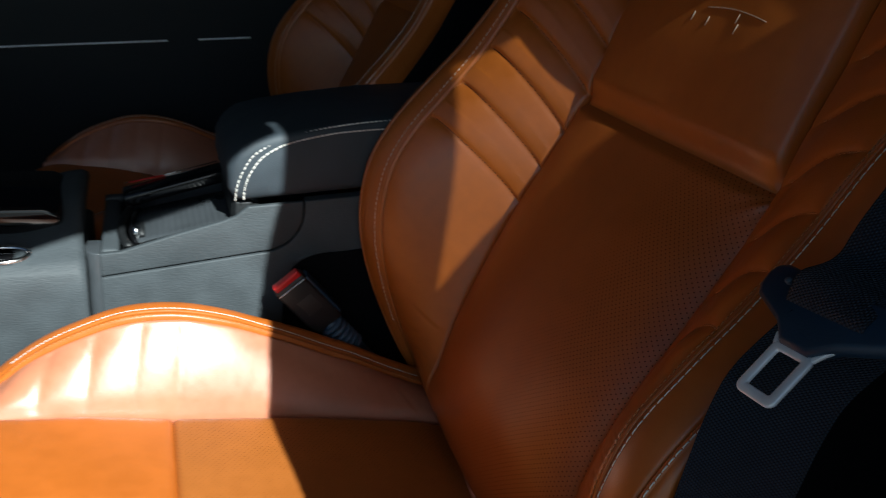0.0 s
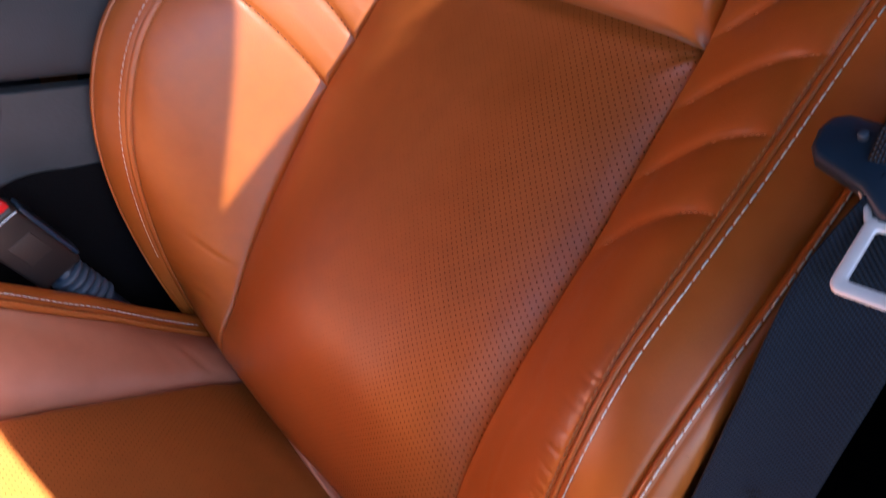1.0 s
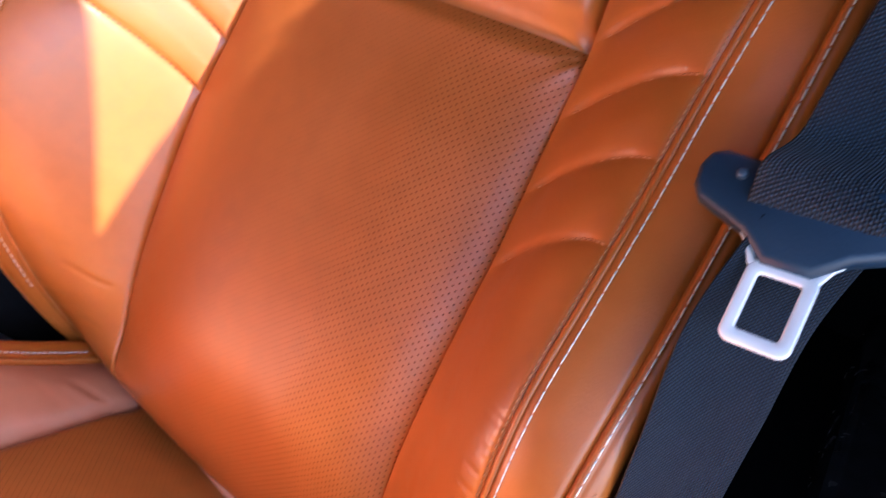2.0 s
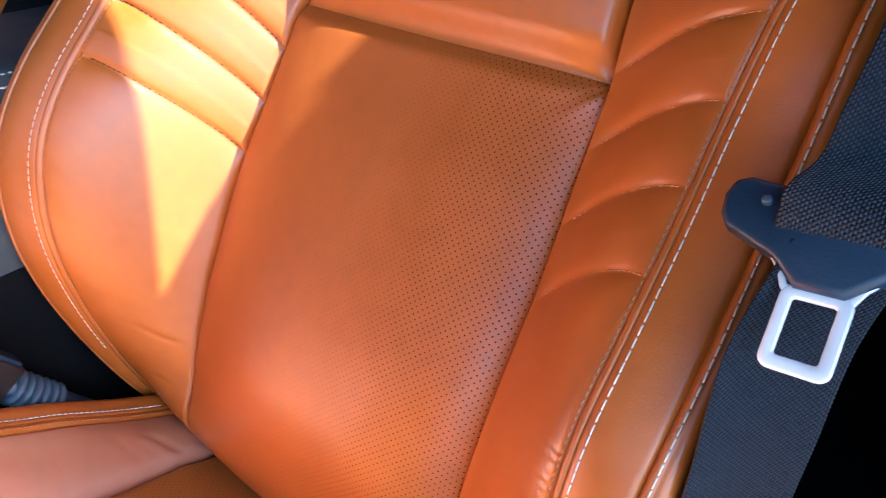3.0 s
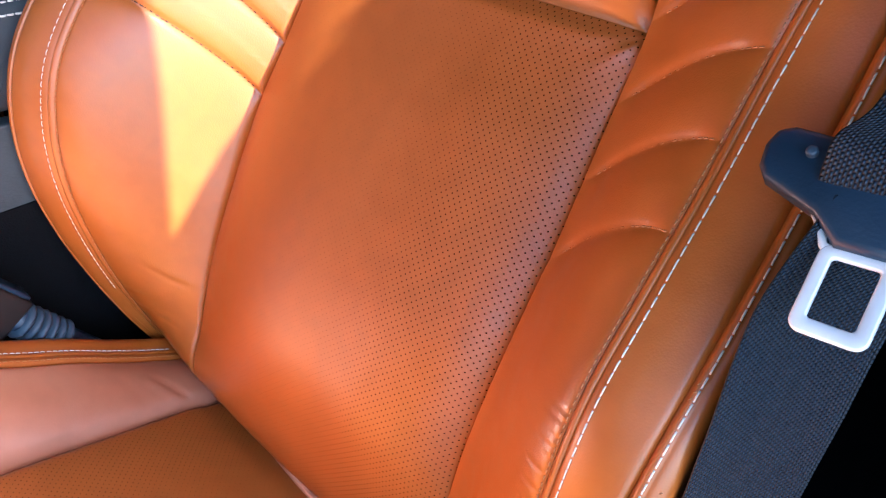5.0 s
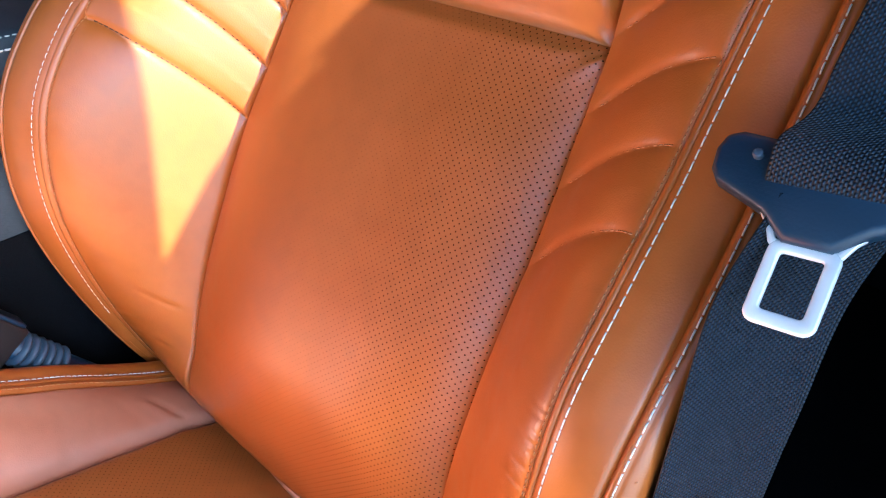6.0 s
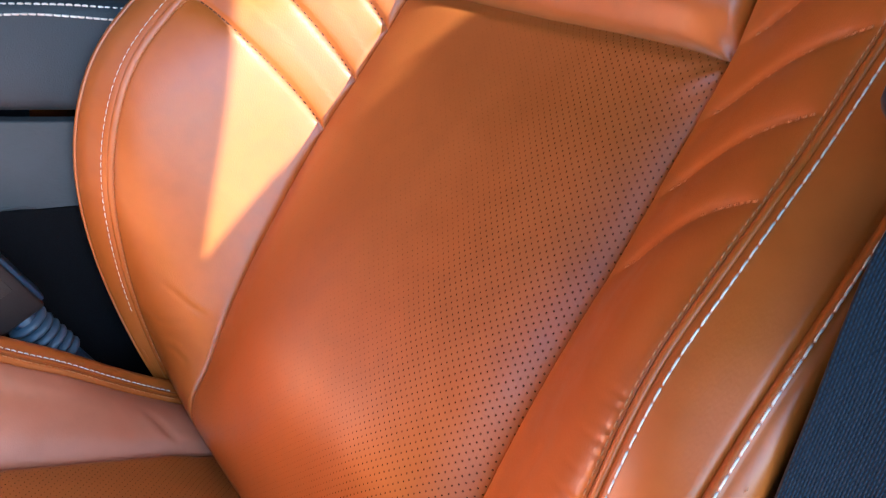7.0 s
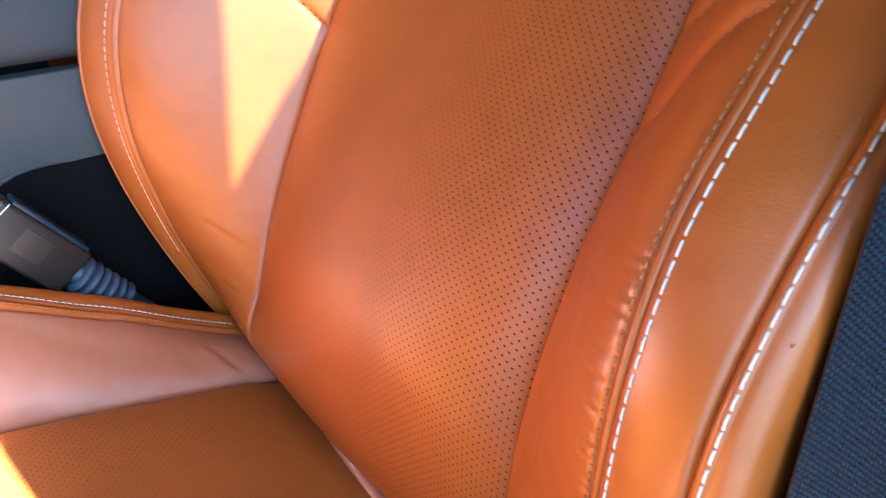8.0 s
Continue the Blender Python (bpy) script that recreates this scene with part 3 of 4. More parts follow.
CUSH_Z = table([(-0.56, 0.0189), (-0.52, 0.0589), (-0.48, 0.0747), (-0.42, 0.0677), (-0.387, 0.0627), (-0.289, 0.0377), (-0.193, 0.0154), (-0.146, 0.0054), (-0.058, -0.0145), (0.01, -0.0300), (0.05, -0.0430)])
CUSH_TOP = table([(-0.56, 0.0081), (-0.51, 0.0481), (-0.467, 0.0832), (-0.43, 0.1063), (-0.39, 0.1218), (-0.342, 0.1334), (-0.291, 0.1309), (-0.238, 0.1138), (-0.192, 0.0902), (-0.164, 0.0747), (-0.12, 0.0485), (-0.09, 0.0327), (-0.045, 0.0053), (0, -0.0192), (0.03, -0.0322)])
CUSH_W = table([(-0.5, 0.1646), (-0.42, 0.1595), (-0.36, 0.1558), (-0.3, 0.1538), (-0.24, 0.1534), (-0.18, 0.1521), (-0.12, 0.1468), (-0.06, 0.1411), (0, 0.1353)])
CUSH_RIM = table([(-0.5, 0.2083), (-0.42, 0.2108), (-0.36, 0.2108), (-0.3, 0.2086), (-0.24, 0.2073), (-0.18, 0.2070), (-0.12, 0.2058), (-0.06, 0.2010), (0, 0.1957)])
CROSS = -0.306


def cush(s, x):
    y = s * CUSH_W(x)
    z = CUSH_Z(x) + 0.006 * (1 - s * s) + tuck((1 - abs(s)) * 0.137, 0.006, 0.006) + tuck(abs(x - CROSS), 0.004, 0.004)
    z -= 0.005 * smooth01((x + 0.012 + 0.020 * smooth01((s + 0.95) / 1.4)) / 0.03)
    return Vector((x, y, z))


def cushion_rear(s, q):
    return cush(s, 0.018 + (CROSS - 0.018) * q)


def cushion_front(s, q):
    return cush(s, CROSS + (-0.54 - CROSS) * q)


def cushion_bolster(side, s, x):
    y0, y1 = CUSH_W(x), CUSH_RIM(x)
    z0, z1 = CUSH_Z(x), CUSH_TOP(x)
    w = y1 - y0
    z = z0 + (z1 - z0) * (0.5 * s + 0.5 * s ** 0.8) + 0.006 * math.sin(math.pi * s)
    z += tuck(s * w, 0.006, 0.005) + tuck((1 - s) * w, 0.002, 0.002)
    # folds where the bolster runs into the backrest
    d = (x + 0.030) + 0.035 * (s - 0.35)
    z -= 0.0022 * math.exp(-(d / 0.0035) ** 2) * smooth01((s - 0.05) / 0.1) * smooth01((0.6 - s) / 0.15)
    z += 0.0012 * math.exp(-((d + 0.008) / 0.005) ** 2) * smooth01((s - 0.05) / 0.1) * smooth01((0.6 - s) / 0.15)
    for x0, lean, deep in ((-0.085, 0.05, 0.0009), (-0.112, 0.03, 0.0006), (-0.062, -0.02, 0.0006)):
        d = x - (x0 + lean * (s - 0.5))
        z -= deep * math.exp(-(d / 0.004) ** 2) * smooth01(s / 0.15) * smooth01((0.75 - s) / 0.2)
    # channels on the front half
    p = (x + 0.30 - 0.02 * s) / 0.045
    k = round(p)
    if k <= 0:
        z -= 0.004 * math.exp(-abs(p - k) * 0.045 / 0.007) * smooth01(s / 0.1) * smooth01((1 - s) / 0.1)
    return Vector((x, -side * (y0 + w * s), z))


def cushion_strip(side, s, x):
    z = CUSH_TOP(x) + 0.0006 + 0.002 * abs(math.sin(2 * math.pi * s)) ** 0.7 + 0.003 * s
    return Vector((x, -side * (CUSH_RIM(x) + 0.012 * s), z))


def cushion_flank(side, s, x):
    z0 = CUSH_TOP(x) + 0.0036
    if s < 0.5:
        a = s / 0.5 * math.pi / 2
        return Vector((x, -side * (CUSH_RIM(x) + 0.012 + 0.026 * math.sin(a)), z0 + (0.004 + 0.005 * smooth01((x + 0.22) / 0.1)) * math.sin(2 * a) - 0.02 * (1 - math.cos(a))))
    q = (s - 0.5) / 0.5
    return Vector((x, -side * (CUSH_RIM(x) + 0.038 - 0.01 * q), (z0 - 0.02) * (1 - q) - 0.18 * q))


def stitches2(path, pitch, length, radius):
    return stitches(path, pitch, length, radius, 0.0, Vector((0, 0, 1)))


driver_seat = build_seat()
passenger_seat = copy_thing(driver_seat, pose(0.0, 0.74, -0.28))
tagged(driver_seat, group="front seats")
tagged(passenger_seat, "cognac leather passenger seat standing in deep shade", group="front seats")

# ---------------------------------------------------------------- seat belt
def ribbon(points, across, width, thick=0.0012, cup=0.0):
    """A strap along points, its width along the across vectors."""
    pts = [Vector(p) for p in points]
    ac = [Vector(a).normalized() for a in across]
    run = [0.0]
    for a, b in zip(pts, pts[1:]):
        run.append(run[-1] + (b - a).length)
    bm = bmesh.new()
    lay = bm.loops.layers.uv.new("UVMap")
    n = 12
    top, bot = [], []
    for i, p in enumerate(pts):
        t = (pts[min(i + 1, len(pts) - 1)] - pts[max(i - 1, 0)]).normalized()
        nn = ac[i].cross(t).normalized() * thick / 2
        dish = [nn.normalized() * cup * (1 - (2 * k / n - 1) ** 2) for k in range(n + 1)]
        top.append([bm.verts.new(p + dish[k] + ac[i] * width * (k / n - 0.5) + nn * (0.55 if k in (0, n) else 1)) for k in range(n + 1)])
        bot.append([bm.verts.new(p + dish[k] + ac[i] * width * (k / n - 0.5) - nn * (0.55 if k in (0, n) else 1)) for k in range(n + 1)])
    for i in range(len(pts) - 1):
        for k in range(n):
            for r, flip in ((top, False), (bot, True)):
                vs = (r[i][k], r[i][k + 1], r[i + 1][k + 1], r[i + 1][k])
                f = bm.faces.new(tuple(reversed(vs)) if flip else vs)
                uvs = [(k / n * width, run[i]), ((k + 1) / n * width, run[i]), ((k + 1) / n * width, run[i + 1]), (k / n * width, run[i + 1])]
                for lp, q in zip(f.loops, reversed(uvs) if flip else uvs):
                    lp[lay].uv = q
        bm.faces.new((top[i][0], top[i + 1][0], bot[i + 1][0], bot[i][0]))
        bm.faces.new((top[i][n], bot[i][n], bot[i + 1][n], top[i + 1][n]))
    bm.faces.new(top[0] + list(reversed(bot[0])))
    bm.faces.new(list(reversed(top[-1])) + bot[-1])
    return bm


def blend(rows, n):
    """Smooth points through the rows, each a tuple of numbers over an even parameter."""
    fs = [table([(i, r[k]) for i, r in enumerate(rows)]) for k in range(len(rows[0]))]
    return [tuple(f(t) for f in fs) for t in steps(0, len(rows) - 1, n)]


belt = thing("seat_belt", "black woven seat belt with steel latch tongue beside the seat", "seat belt", (0.03, -0.31, -0.25))
low = blend([(0.036, -0.302, 0.385), (0.024, -0.302, 0.35), (0.010, -0.303, 0.30), (0.003, -0.306, 0.24), (0.004, -0.310, 0.15), (0.0, -0.315, 0.0), (0.0, -0.315, -0.24)], 60)
low = [(x - 0.014 * smooth01((0.40 - z) / 0.06), y + 0.0072 * smooth01((0.40 - z) / 0.06) - 0.0022 * smooth01((0.34 - z) / 0.05), z) for x, y, z in low]
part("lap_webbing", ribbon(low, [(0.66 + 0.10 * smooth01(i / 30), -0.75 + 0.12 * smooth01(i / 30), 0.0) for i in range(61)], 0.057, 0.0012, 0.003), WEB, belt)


def tongue_place(a, b, c):
    """a across to the door, b down the tongue, c out of its face."""
    o = Vector((0.0116, -0.2946, 0.3772))
    down = Vector((-0.686, -0.073, -0.647)).normalized()
    acr = Vector((-0.05, -0.982, 0.195)).normalized()
    acr = (acr - down * acr.dot(down)).normalized()
    face = acr.cross(down).normalized()
    if face.x > 0:
        face = -face
    return o + acr * (a * 1.17) + down * (b * 1.145) + face * c


def plate(outline, hole, c0, c1, bevel=0.0006):
    """A flat piece with an opening, in the tongue's plane."""
    bm = bmesh.new()
    n = len(outline)
    rings = []
    for c in (c0, c1):
        o = [bm.verts.new(tongue_place(a, b, c)) for a, b in outline]
        i = [bm.verts.new(tongue_place(a, b, c)) for a, b in hole] if hole else None
        rings.append((o, i))
    (o0, i0), (o1, i1) = rings
    for k in range(n):
        j = (k + 1) % n
        bm.faces.new((o0[k], o0[j], o1[j], o1[k]))
        if hole:
            bm.faces.new((i0[k], i1[k], i1[j], i0[j]))
            bm.faces.new((o0[k], i0[k], i0[j], o0[j]))
            bm.faces.new((o1[k], o1[j], i1[j], i1[k]))
    if not hole:
        bm.faces.new(o0)
        bm.faces.new(list(reversed(o1)))
    bmesh.ops.recalc_face_normals(bm, faces=bm.faces)
    edges = [e for e in bm.edges if len(e.link_faces) == 2 and e.calc_face_angle(0) > 0.9]
    bmesh.ops.bevel(bm, geom=edges, offset=bevel, segments=2, affect="EDGES", profile=0.5, clamp_overlap=True)
    return bm


def rounded(x0, x1, y0, y1, r, n=5):
    pts = []
    for cx, cy, a0 in ((x1 - r, y0 + r, -90), (x1 - r, y1 - r, 0), (x0 + r, y1 - r, 90), (x0 + r, y0 + r, 180)):
        for k in range(n + 1):
            a = radians(a0 + 90 * k / n)
            pts.append((cx + r * math.cos(a), cy + r * math.sin(a)))
    return pts


ACR = (tongue_place(1, 0, 0) - tongue_place(0, 0, 0)).normalized()
start = [tuple(tongue_place(0.002, b, c)) for b, c in ((-0.0105, 0.003), (-0.0125, 0.0066), (-0.0175, 0.0078), (-0.027, 0.0068))]
up = blend(start + [(0.048, -0.298, 0.412), (0.062, -0.298, 0.44), (0.108, -0.305, 0.53), (0.235, -0.34, 0.68), (0.36, -0.40, 0.80)], 80)
turn = [smooth01((i - 10) / 45) for i in range(81)]
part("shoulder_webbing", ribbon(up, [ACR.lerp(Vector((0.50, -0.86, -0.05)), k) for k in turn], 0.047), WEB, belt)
tongue = part("tongue", plate(rounded(-0.0105, 0.0115, 0.006, 0.0355, 0.004), rounded(-0.0062, 0.0070, 0.0105, 0.0305, 0.0012), -0.0014, 0.0014, 0.0009), STEEL, belt, "bright steel latch plate")
for sx in (-1, 1):
    part("tongue_arm", plate([(sx * 0.0055, 0.0072), (sx * 0.0085, 0.0105), (sx * 0.0112, 0.0080), (sx * 0.0135, 0.0030), (sx * 0.0190, -0.0040), (sx * 0.0172, -0.0052), (sx * 0.0120, 0.0010), (sx * 0.0092, 0.0062)][::sx], None, -0.0012, 0.0012), STEEL, tongue)
head_shape = [(-0.0382, -0.0205), (-0.0365, -0.0268), (-0.0310, -0.0290), (-0.020, -0.0280), (0.029, -0.0265), (0.034, -0.0245), (0.036, -0.020), (0.036, -0.013), (0.033, -0.009), (0.017, -0.001), (0.008, 0.0075), (-0.007, 0.0075), (-0.016, -0.001), (-0.034, -0.0085), (-0.0372, -0.0130)]
part("tongue_head", plate(head_shape, None, -0.005, 0.0055, 0.003), BLACK, belt, "moulded black plastic grip")
part("belt_stop", plate(rounded(-0.0248, -0.0212, -0.0215, -0.018, 0.0016), None, 0.004, 0.0085, 0.0008), BOOT, belt)

snag = bmesh.new()
for k in range(7):
    a = k * 0.9
    c = Vector((-0.0120 + 0.0016 * math.sin(a * 2.1), -0.3002 - 0.0018 * math.cos(a * 1.7), 0.2445 + 0.0022 * math.sin(a * 1.3)))
    tube([c + Vector((-0.002, 0.0012, 0.0006 * math.cos(a))), c + Vector((-0.0012, -0.0006, 0.0016)), c + Vector((0.0004, -0.0022, -0.001 + 0.001 * math.sin(a)))], 0.00035, 5, bm=snag)
part("snag", snag, WEB, belt, "small knot of pulled black threads")

# ---------------------------------------------------------------- buckle
buckle = thing("seat_belt_buckle", "dark seat belt buckle with red button and ribbed stalk", "seat belt buckle", (-0.06, 0.245, -0.1))


def buckle_place(a, b, c):
    """a along the buckle towards its mouth, b across (up), c towards the seat."""
    along = Vector((-0.078, 0.0, 0.092)).normalized()
    up_ = Vector((0.092, 0, 0.078)).normalized()
    return Vector((-0.107, 0.250, 0.053)) + along * a + up_ * b + Vector((0, -1, 0)) * c


def buckle_box(a0, a1, b0, b1, c0, c1, bevel):
    bm = bmesh.new()
    vs = [bm.verts.new(buckle_place(a, b, c)) for a in (a0, a1) for b in (b0, b1) for c in (c0, c1)]
    for f in ((0, 1, 3, 2), (4, 6, 7, 5), (0, 4, 5, 1), (2, 3, 7, 6), (0, 2, 6, 4), (1, 5, 7, 3)):
        bm.faces.new([vs[i] for i in f])
    bmesh.ops.recalc_face_normals(bm, faces=bm.faces)
    bmesh.ops.bevel(bm, geom=bm.edges[:], offset=bevel, segments=3, affect="EDGES", profile=0.5, clamp_overlap=True)
    return bm


part("buckle_body", buckle_box(0.0, 0.085, -0.022, 0.020, -0.010, 0.010, 0.004), BUCKLE_GREY, buckle)
part("press_button", buckle_box(0.078, 0.092, -0.0185, 0.0185, -0.002, 0.0085, 0.002), RED, buckle, "red press button")
part("buckle_panel", buckle_box(0.030, 0.056, -0.010, 0.012, 0.009, 0.0104, 0.0008), PANEL_BROWN, buckle)
part("button_edge", buckle_box(0.0770, 0.0785, -0.0195, 0.0195, -0.004, 0.0106, 0.0005), CHROME, buckle, "bright metal edge")
part("buckle_shell", buckle_box(0.006, 0.0765, 0.0195, 0.0235, -0.012, 0.008, 0.0016), BLACK, buckle)
boot = part("stalk", tube([buckle_place(a, 0, 0) for a in steps(0.002, -0.16, 20)], 0.010, 12, flat=1.2), BLACK, buckle)
for k in range(6):
    a = -0.003 - 0.0088 * k
    part("rib", tube([buckle_place(a, 0, 0), buckle_place(a - 0.0015, 0, 0), buckle_place(a - 0.0035, 0, 0), buckle_place(a - 0.0055, 0, 0), buckle_place(a - 0.0066, 0, 0)], lambda t: 0.0115 + 0.0035 * math.sin(math.pi * t), 16, flat=1.15), BOOT, boot)

# ---------------------------------------------------------------- centre console
def rounded_xy(x0, x1, y0, y1, r):
    """A plan outline with its near corners rounded."""
    pts = [(x1, y1), (x0, y1)]
    pts += [(x0 + r - r * math.cos(a), y0 + r - r * math.sin(a)) for a in steps(0, math.pi / 2, 8)]
    return pts + [(x1, y0)]


console = thing("centre_console", "grained grey plastic centre console with an open tray and padded armrest", "centre console", (-0.3, 0.36, -0.28))
wall_top = [(-0.372, 0.148), (-0.350, 0.150), (-0.29, 0.170), (-0.24, 0.185), (-0.222, 0.192), (-0.208, 0.2045), (0.30, 0.255)]
arc = [(-0.193 + 0.053 * math.sin(a), 0.1955 - 0.053 * math.cos(a)) for a in steps(0, math.pi / 2, 8)]
part("side_wall", prism([(-0.372, 0.119)] + [(x, z + 0.0014) for x, z in arc[:-1]] + [(-0.1415, 0.2105), (-0.208, 0.2045)] + wall_top[-3::-1], 0.272, 0.279, 0.002), GRAINED, console)
part("lower_wall", prism([(-0.372, -0.25), (0.30, -0.25), (0.30, 0.255), (-0.139, 0.2107)] + [(x + 0.0012, z - 0.0016) for x, z in arc[::-1]] + [(-0.372, 0.1165)], 0.2725, 0.290, 0.002), GRAINED, console)
# thin black sheet added for the shade in the gap beside the seat
part("shade_panel", prism([(-0.166, -0.25), (-0.160, 0.100), (-0.151, 0.119), (-0.141, 0.1285), (-0.130, 0.134), (-0.118, 0.1372), (-0.104, 0.139), (-0.090, 0.1395), (-0.06, 0.143), (-0.02, 0.150), (0.10, 0.17), (0.25, 0.21), (0.25, -0.25)], 0.2705, 0.274, 0.0006), CARPET, console, "black panel standing in for the seat's shade below the belt slot")
part("slot_lip", tube([Vector((x, 0.2740, z)) for x, z in ((-0.150, 0.124), (-0.141, 0.131), (-0.130, 0.136), (-0.118, 0.139), (-0.104, 0.141), (-0.092, 0.140))], lambda t: 0.0034 - 0.0016 * t, 10), GRAINED, console)
part("front_column", prism(rounded_xy(-0.3865, -0.3712, 0.2722, 0.31, 0.013), -0.25, 0.149, 0.002, "z"), COVER, console, "smooth rounded front corner")
part("far_wall", prism([(-0.372, -0.25), (0.30, -0.25)] + wall_top[::-1], 0.440, 0.455, 0.003), GRAINED, console)
part("end_wall", box(-0.372, -0.352, 0.288, 0.440, -0.25, 0.146, 0.004), GRAINED, console)
part("tray_cover", sheet(lambda s, q: Vector((-0.334 + 0.118 * s, 0.286 + 0.118 * q, 0.146 + 0.028 * s + 0.0006 * abs(math.sin(s * 16 * math.pi)))), steps(0, 1, 128), steps(0, 1, 4), 0.004, None, (0, 0, -1)), COVER, console, "ribbed grey sliding tray cover")
part("tray_rim", prism([(-0.35, 0.147), (-0.215, 0.187), (-0.215, 0.205), (-0.35, 0.165)], 0.402, 0.440, 0.004), PIANO, console, "gloss black tray edge")
part("rail_line", tube([Vector((-0.3475, 0.441, 0.1690)), Vector((-0.296, 0.441, 0.1812)), Vector((-0.228, 0.441, 0.2022))], 0.0008, 6), CHROME, console, "thin chrome line")
# red reflection in the gloss black rail, modelled as a coloured cord
part("rail_reflection", tube([Vector((-0.341, 0.4392, 0.1712)), Vector((-0.318, 0.4392, 0.1766)), Vector((-0.297, 0.4392, 0.1815))], 0.0011, 6), RED, console, "thin red line standing in for a reflection in the gloss trim")
part("rail_end", tube([Vector((-0.226, 0.439, 0.2050)), Vector((-0.224, 0.439, 0.2085)), Vector((-0.222, 0.439, 0.2115))], lambda t: 0.0015 + 0.0022 * math.sin(math.pi * t), 10), CHROME, console)
part("gasket", tube([Vector((-0.350 + 0.010 * abs(1 - 2 * q) ** 2.5, 0.287 + 0.115 * q, 0.1485)) for q in steps(0, 1, 20)], 0.005, 8), TRIM_BLACK, console)
part("gasket", tube([Vector((-0.339 + 0.010 * abs(1 - 2 * q) ** 2.5, 0.287 + 0.115 * q, 0.1470)) for q in steps(0, 1, 20)], 0.0035, 8), PIANO, console)
part("tray_seal", prism([(-0.348, 0.138), (-0.226, 0.172), (-0.226, 0.184), (-0.348, 0.1495)], 0.2795, 0.2855), PIANO, console, "gloss black seal along the tray")
part("tray_knob", tube([Vector((-0.333, 0.312, 0.144)), Vector((-0.333, 0.312, 0.163))], 0.0034, 12), CHROME, console)
part("tray_handle", tube([Vector((-0.327, 0.314, 0.150)), Vector((-0.327, 0.330, 0.153)), Vector((-0.328, 0.352, 0.150))], 0.004, 10), TRIM_BLACK, console)
part("tray_back", box(-0.222, -0.200, 0.290, 0.440, 0.10, 0.205, 0.004), TRIM_BLACK, console)
lid = [(-0.222, 0.2075), (-0.231, 0.225), (-0.231, 0.252), (-0.222, 0.272), (-0.204, 0.285), (-0.18, 0.2925), (-0.128, 0.304), (-0.041, 0.3185), (0.10, 0.333), (0.26, 0.336), (0.29, 0.320), (0.29, 0.262)]
arm = part("armrest", prism(lid, 0.276, 0.450, 0.012, segments=4), VINYL, console, "padded black armrest lid with light stitching")
outer = blend([(-0.2227, 0.2087), (-0.2207, 0.228), (-0.2150, 0.246), (-0.2035, 0.2665), (-0.1868, 0.2785), (-0.1686, 0.2872), (-0.1411, 0.2965), (-0.1019, 0.3055), (-0.0478, 0.3135), (0.10, 0.3285)], 120)
inner = blend([(-0.2128, 0.2102), (-0.2121, 0.2258), (-0.2071, 0.2432), (-0.1946, 0.2633), (-0.1796, 0.2751), (-0.1640, 0.2830), (-0.1285, 0.2930), (-0.0755, 0.3020), (0.10, 0.3190)], 120)
top_row = [Vector((x, 0.2766 + 0.004 * smooth01((x + 0.20) / 0.05), z)) for x, z in outer]
side_row = [Vector((x, 0.2757, z)) for x, z in inner]
part("armrest_stitching", stitches(top_row, 0.0058, 0.0042, 0.0009, 0.0006, Vector((0, -0.8, 0.6))), THREAD, arm)
part("armrest_stitching", stitches(side_row, 0.0058, 0.0044, 0.0009, 0.0, Vector((0, -1, 0))), THREAD, arm)
part("armrest_hinge", prism([(-0.222, 0.150), (-0.226, 0.205), (-0.205, 0.215), (-0.190, 0.215), (-0.190, 0.150)], 0.296, 0.436, 0.006), TRIM_BLACK, console)
front = thing("console_front", "grey plastic front section of the console below the gear lever", "centre console", (-0.6, 0.36, -0.28))
FRONT_Z = table([(0.262, 0.128), (0.272, 0.138), (0.29, 0.142), (0.31, 0.146), (0.33, 0.153), (0.36, 0.163), (0.40, 0.168), (0.458, 0.168)])


def front_top(s, q):
    """The front section: an upright side, a rounded edge and a top that sweeps up away from the seat."""
    x = -0.95 + 0.5635 * s
    lift = 0.016 * smooth01((x + 0.47) / 0.09)
    drop = 0.03 * smooth01((x + 0.400) / 0.02) ** 2
    if q < 0.25:
        return Vector((x, 0.258 + 0.004 * q / 0.25, -0.25 + (FRONT_Z(0.262) + lift * 0.3 + 0.25) * q / 0.25))
    y = 0.262 + 0.196 * (q - 0.25) / 0.75
    return Vector((x - 0.004 * smooth01((y - 0.262) / 0.05), y, FRONT_Z(y) + lift * smooth01((y - 0.262) / 0.06) - drop * 0.25))


part("front_body", sheet(front_top, [i / 80 for i in range(81)], [0, 0.05, 0.1, 0.15, 0.2, 0.23, 0.25] + steps(0.26, 1, 40), 0.02, None, (0, 0.7, -0.7)), GRAINED, front)
part("front_end", box(-0.41, -0.3875, 0.268, 0.455, -0.25, 0.128, 0.006), GRAINED, front)
part("shift_ring", tube([Vector((-0.470 + 0.026 * math.cos(a), 0.287 + 0.013 * math.sin(a), 0.1445 + 0.003 * math.sin(a))) for a in steps(0, 2 * math.pi, 32)], 0.0032, 8), CHROME, front, "chrome ring")
part("ring_cap", tube([Vector((-0.470, 0.287, 0.138)), Vector((-0.470, 0.287, 0.1455))], 0.012, 20), PIANO, front)
part("selector_plate", prism([(-0.70, 0.145), (-0.425, 0.150), (-0.412, 0.158), (-0.412, 0.176), (-0.43, 0.184), (-0.70, 0.184)], 0.325, 0.452, 0.006), PIANO, front, "gloss black gear selector plate")
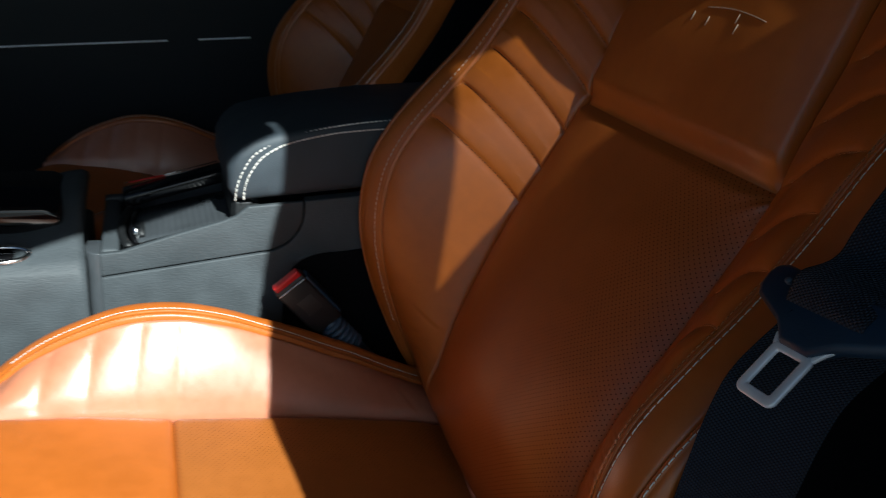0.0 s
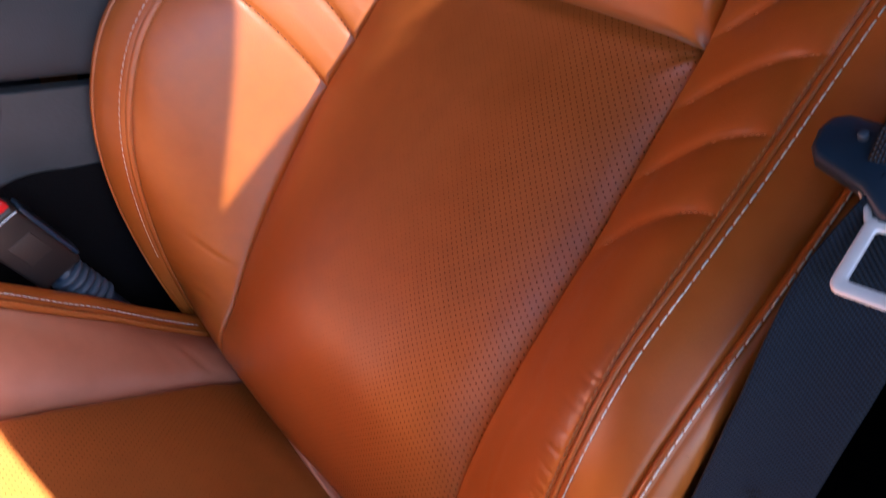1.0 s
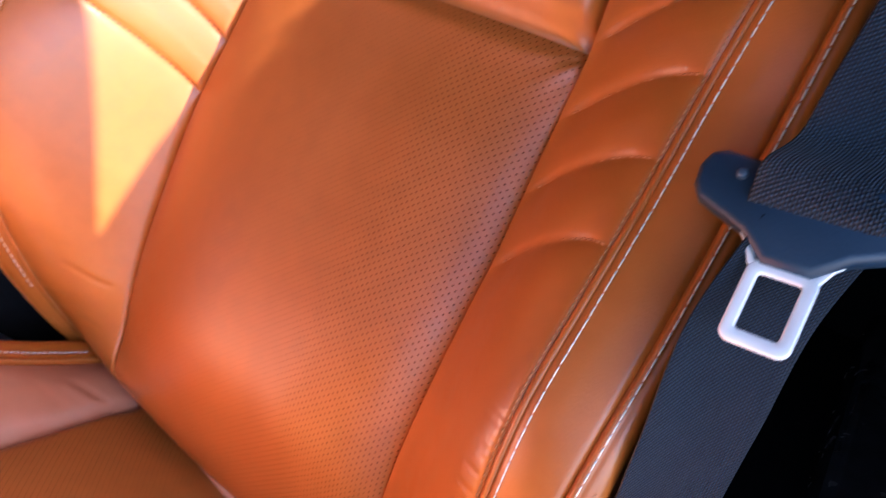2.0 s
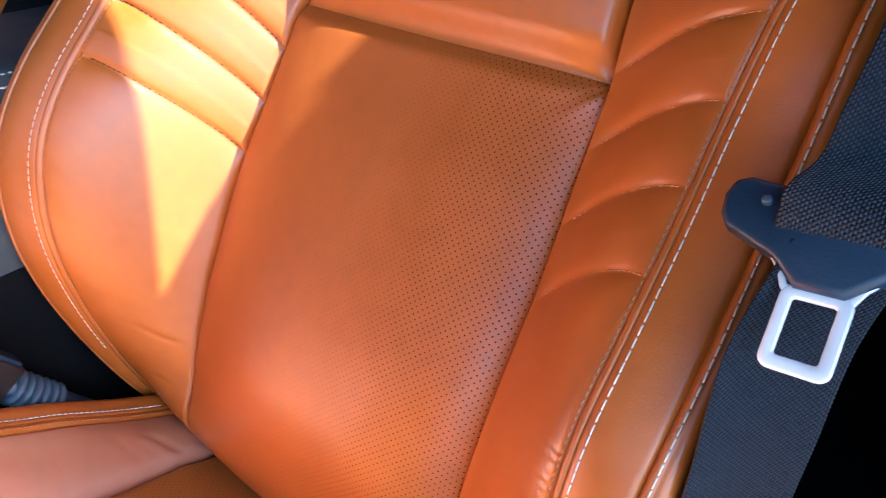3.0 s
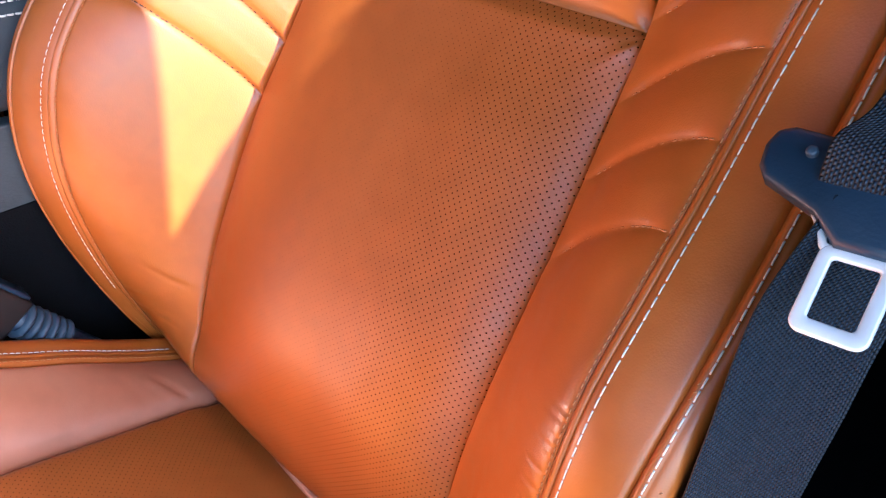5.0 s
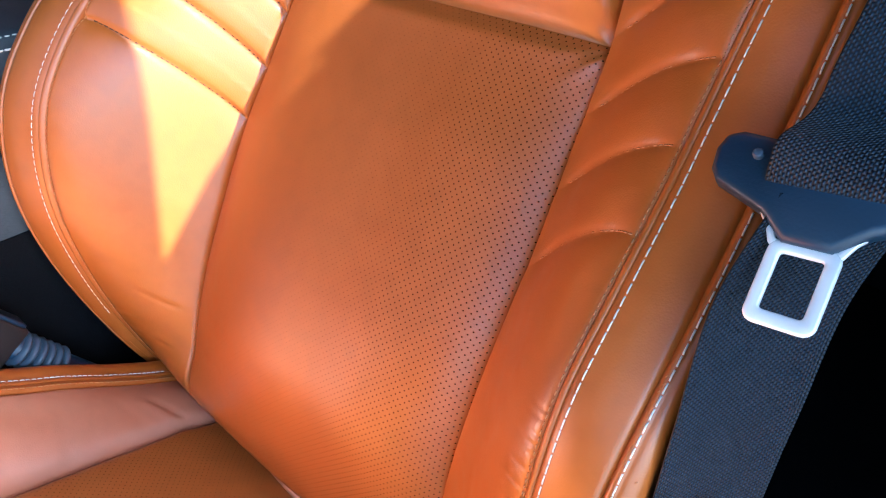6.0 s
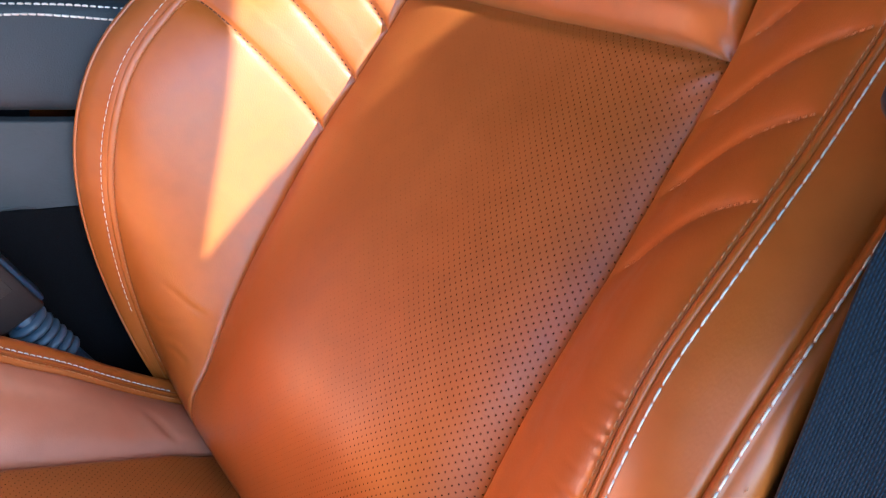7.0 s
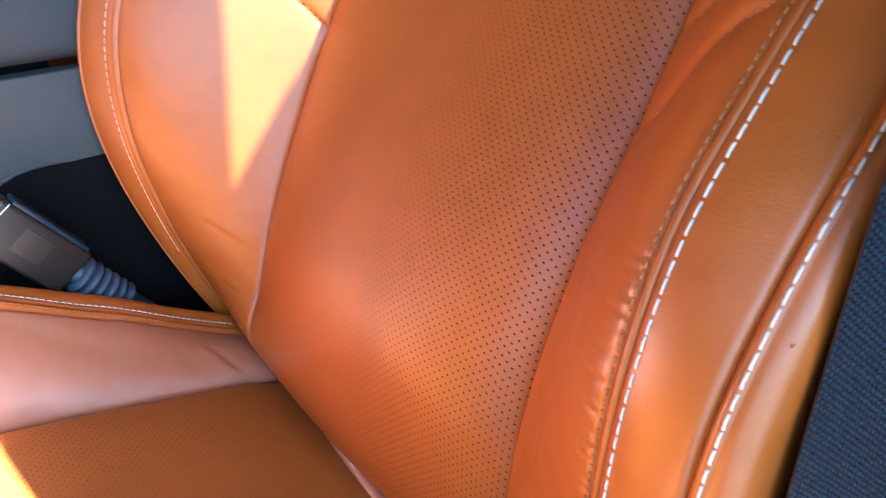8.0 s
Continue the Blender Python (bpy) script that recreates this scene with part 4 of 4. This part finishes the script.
part("lever_boot", tube([Vector((-0.54, 0.385, 0.18)), Vector((-0.54, 0.385, 0.21)), Vector((-0.54, 0.385, 0.25))], lambda t: 0.045 - 0.03 * t, 16), SOFT_BLACK, front)
part("gear_knob", tube([Vector((-0.54, 0.385, 0.25)), Vector((-0.54, 0.385, 0.27)), Vector((-0.54, 0.385, 0.30)), Vector((-0.54, 0.385, 0.315))], lambda t: 0.016 + 0.012 * math.sin(math.pi * min(1, t + 0.1)), 16), SOFT_BLACK, front)


def settle(ob, hinge, shift, pitch):
    """Tip a thing by pitch degrees about a crosswise axis through hinge, then shift it."""
    c = Vector(hinge)
    turned = Matrix.Rotation(radians(pitch), 4, "Y")
    ob.location = c + Vector(shift) + turned @ (ob.location - c)
    ob.rotation_euler = (0, radians(pitch), 0)


for unit in (console, front):
    settle(unit, (-0.299, 0.299, 0.159), (0.0088, 0.0231, 0.0202), 5.0)
settle(buckle, (-0.113, 0.25, 0.075), (-0.0012, 0.0014, 0.0125), 3.9)

# ---------------------------------------------------------------- car body round the seats
def structure(name, bm, mat, label, smooth=False):
    ob = part(name, bm, mat, None, "", smooth)
    return tagged(ob, label, name.split("_")[0], kind="structure")


structure("floor", box(-1.6, 1.3, -0.60, 1.25, -0.32, -0.28), CARPET, "black carpeted car floor")
structure("sill", box(-1.1, 1.25, -0.64, -0.46, -0.34, -0.20, 0.02), PAINT, "painted door sill of the car")
# the door pillar leans back; daylight enters in front of it and, higher up, behind it
pillar = [(-0.04, -0.30), (0.22, -0.30), (0.135, 0.40), (0.156, 0.785), (0.158, 0.803), (0.165, 0.852), (0.171, 0.895), (0.178, 0.95), (0.184, 0.997), (0.188, 1.034), (0.196, 1.074), (0.204, 1.12), (0.030, 1.12), (0.022, 1.035), (0.0165, 0.992), (0.008, 0.972), (-0.0085, 0.909), (-0.022, 0.822), (-0.044, 0.757), (-0.050, 0.722), (-0.060, 0.668), (-0.066, 0.630), (-0.071, 0.575), (-0.077, 0.520), (-0.078, 0.46), (-0.075, 0.30)]
structure("pillar", prism(pillar, -0.57, -0.55), CARPET, "black trimmed door pillar behind the seat")
structure("rear_door", prism([(0.14, -0.30), (1.3, -0.30), (1.3, 1.12), (1.1, 1.12), (1.12, 0.965), (0.32, 0.955), (0.259, 0.933), (0.240, 0.918), (0.233, 0.903), (0.208, 0.877), (0.180, 0.840), (0.160, 0.811), (0.115, 0.66)], -0.60, -0.575), CARPET, "black rear door trim beside a narrow window")
structure("roof", box(-0.74, 1.3, -0.56, 1.25, 1.12, 1.18), HEADLINER, "black fabric roof lining")
structure("door_frame", prism([(1.3, 1.14), (0.02, 1.14), (0.02, 1.092), (-0.05, 1.053), (-0.14, 1.018), (-0.36, 0.94), (-0.60, 0.80), (-0.98, 0.43), (-1.05, 0.43), (-0.74, 0.98), (-0.6, 1.16), (1.3, 1.16)], -0.57, -0.55), SOFT_BLACK, "black upper frame of the open driver's door")


def pane_mat(name, tint):
    """Thin tinted car glass."""
    m = bpy.data.materials.new(name)
    m.use_nodes = True
    gn, gl = m.node_tree.nodes, m.node_tree.links
    clear = gn.new("ShaderNodeBsdfTransparent")
    clear.inputs[0].default_value = (tint, tint * 1.01, tint, 1)
    shine = gn.new("ShaderNodeBsdfGlossy")
    shine.inputs["Roughness"].default_value = 0.02
    both = gn.new("ShaderNodeMixShader")
    both.inputs[0].default_value = 0.05
    gl.new(clear.outputs[0], both.inputs[1])
    gl.new(shine.outputs[0], both.inputs[2])
    gl.new(both.outputs[0], gn["Material Output"].inputs[0])
    return m


glass = pane_mat("tinted_glass", 0.65)
privacy_glass = pane_mat("dark_tinted_glass", 0.12)
rear_tint = pane_mat("smoked_glass", 0.50)
structure("windscreen", prism([(-1.38, 0.42), (-0.755, 1.13), (-0.75, 1.13), (-1.375, 0.42)], -0.55, 1.12), glass, "tinted windscreen glass")
structure("rear_window", box(1.21, 1.214, -0.56, 1.12, 0.62, 1.125), glass, "tinted rear window pane")
structure("rear_glass", box(0.09, 1.2, -0.573, -0.571, 0.36, 1.13), rear_tint, "tinted rear door window pane")
# unseen block, added to cut the sky that reaches the windscreen
structure("building", box(-9.0, -5.0, 2.8, 14.0, -0.62, 9.0), BRICK, "unseen dark block added ahead of the car to hold back sky light")
structure("rear_wall", box(1.2, 1.24, -0.60, 1.25, -0.3, 0.62), CARPET, "dark rear of the cabin")
structure("far_door", box(-1.2, 1.2, 1.12, 1.2, -0.3, 0.45, 0.01), SOFT_BLACK, "black far door panel")
structure("far_upper", prism([(-1.2, 0.45), (1.2, 0.45), (1.2, 1.12), (0.10, 1.12), (0.16, 0.52), (-0.80, 0.50), (-0.55, 1.02), (0.10, 1.04), (0.10, 1.12), (-1.2, 1.12)], 1.13, 1.2), SOFT_BLACK, "dark far pillar and window frame")
structure("far_window", box(-0.85, 0.2, 1.155, 1.159, 0.48, 1.06), privacy_glass, "dark tinted far door window pane")
for k, (xa, xb) in enumerate(((-0.95, -0.253), (-0.191, -0.0815)), 1):
    structure("trim_%d" % k, tube([Vector((x, 1.1165, 0.2601 + 0.0277 * x)) for x in steps(xa, xb, 4)], 0.0022, 10), STEEL, "thin bright metal strip along the far door")
structure("dashboard", prism([(-1.4, -0.3), (-0.95, -0.3), (-0.85, 0.30), (-0.95, 0.42), (-1.4, 0.42)], -0.40, 1.12, 0.03), SOFT_BLACK, "black dashboard")
structure("ground", box(-60, 60, -60, 60, -0.62, -0.6), PAVING, "dark asphalt ground outside the car")
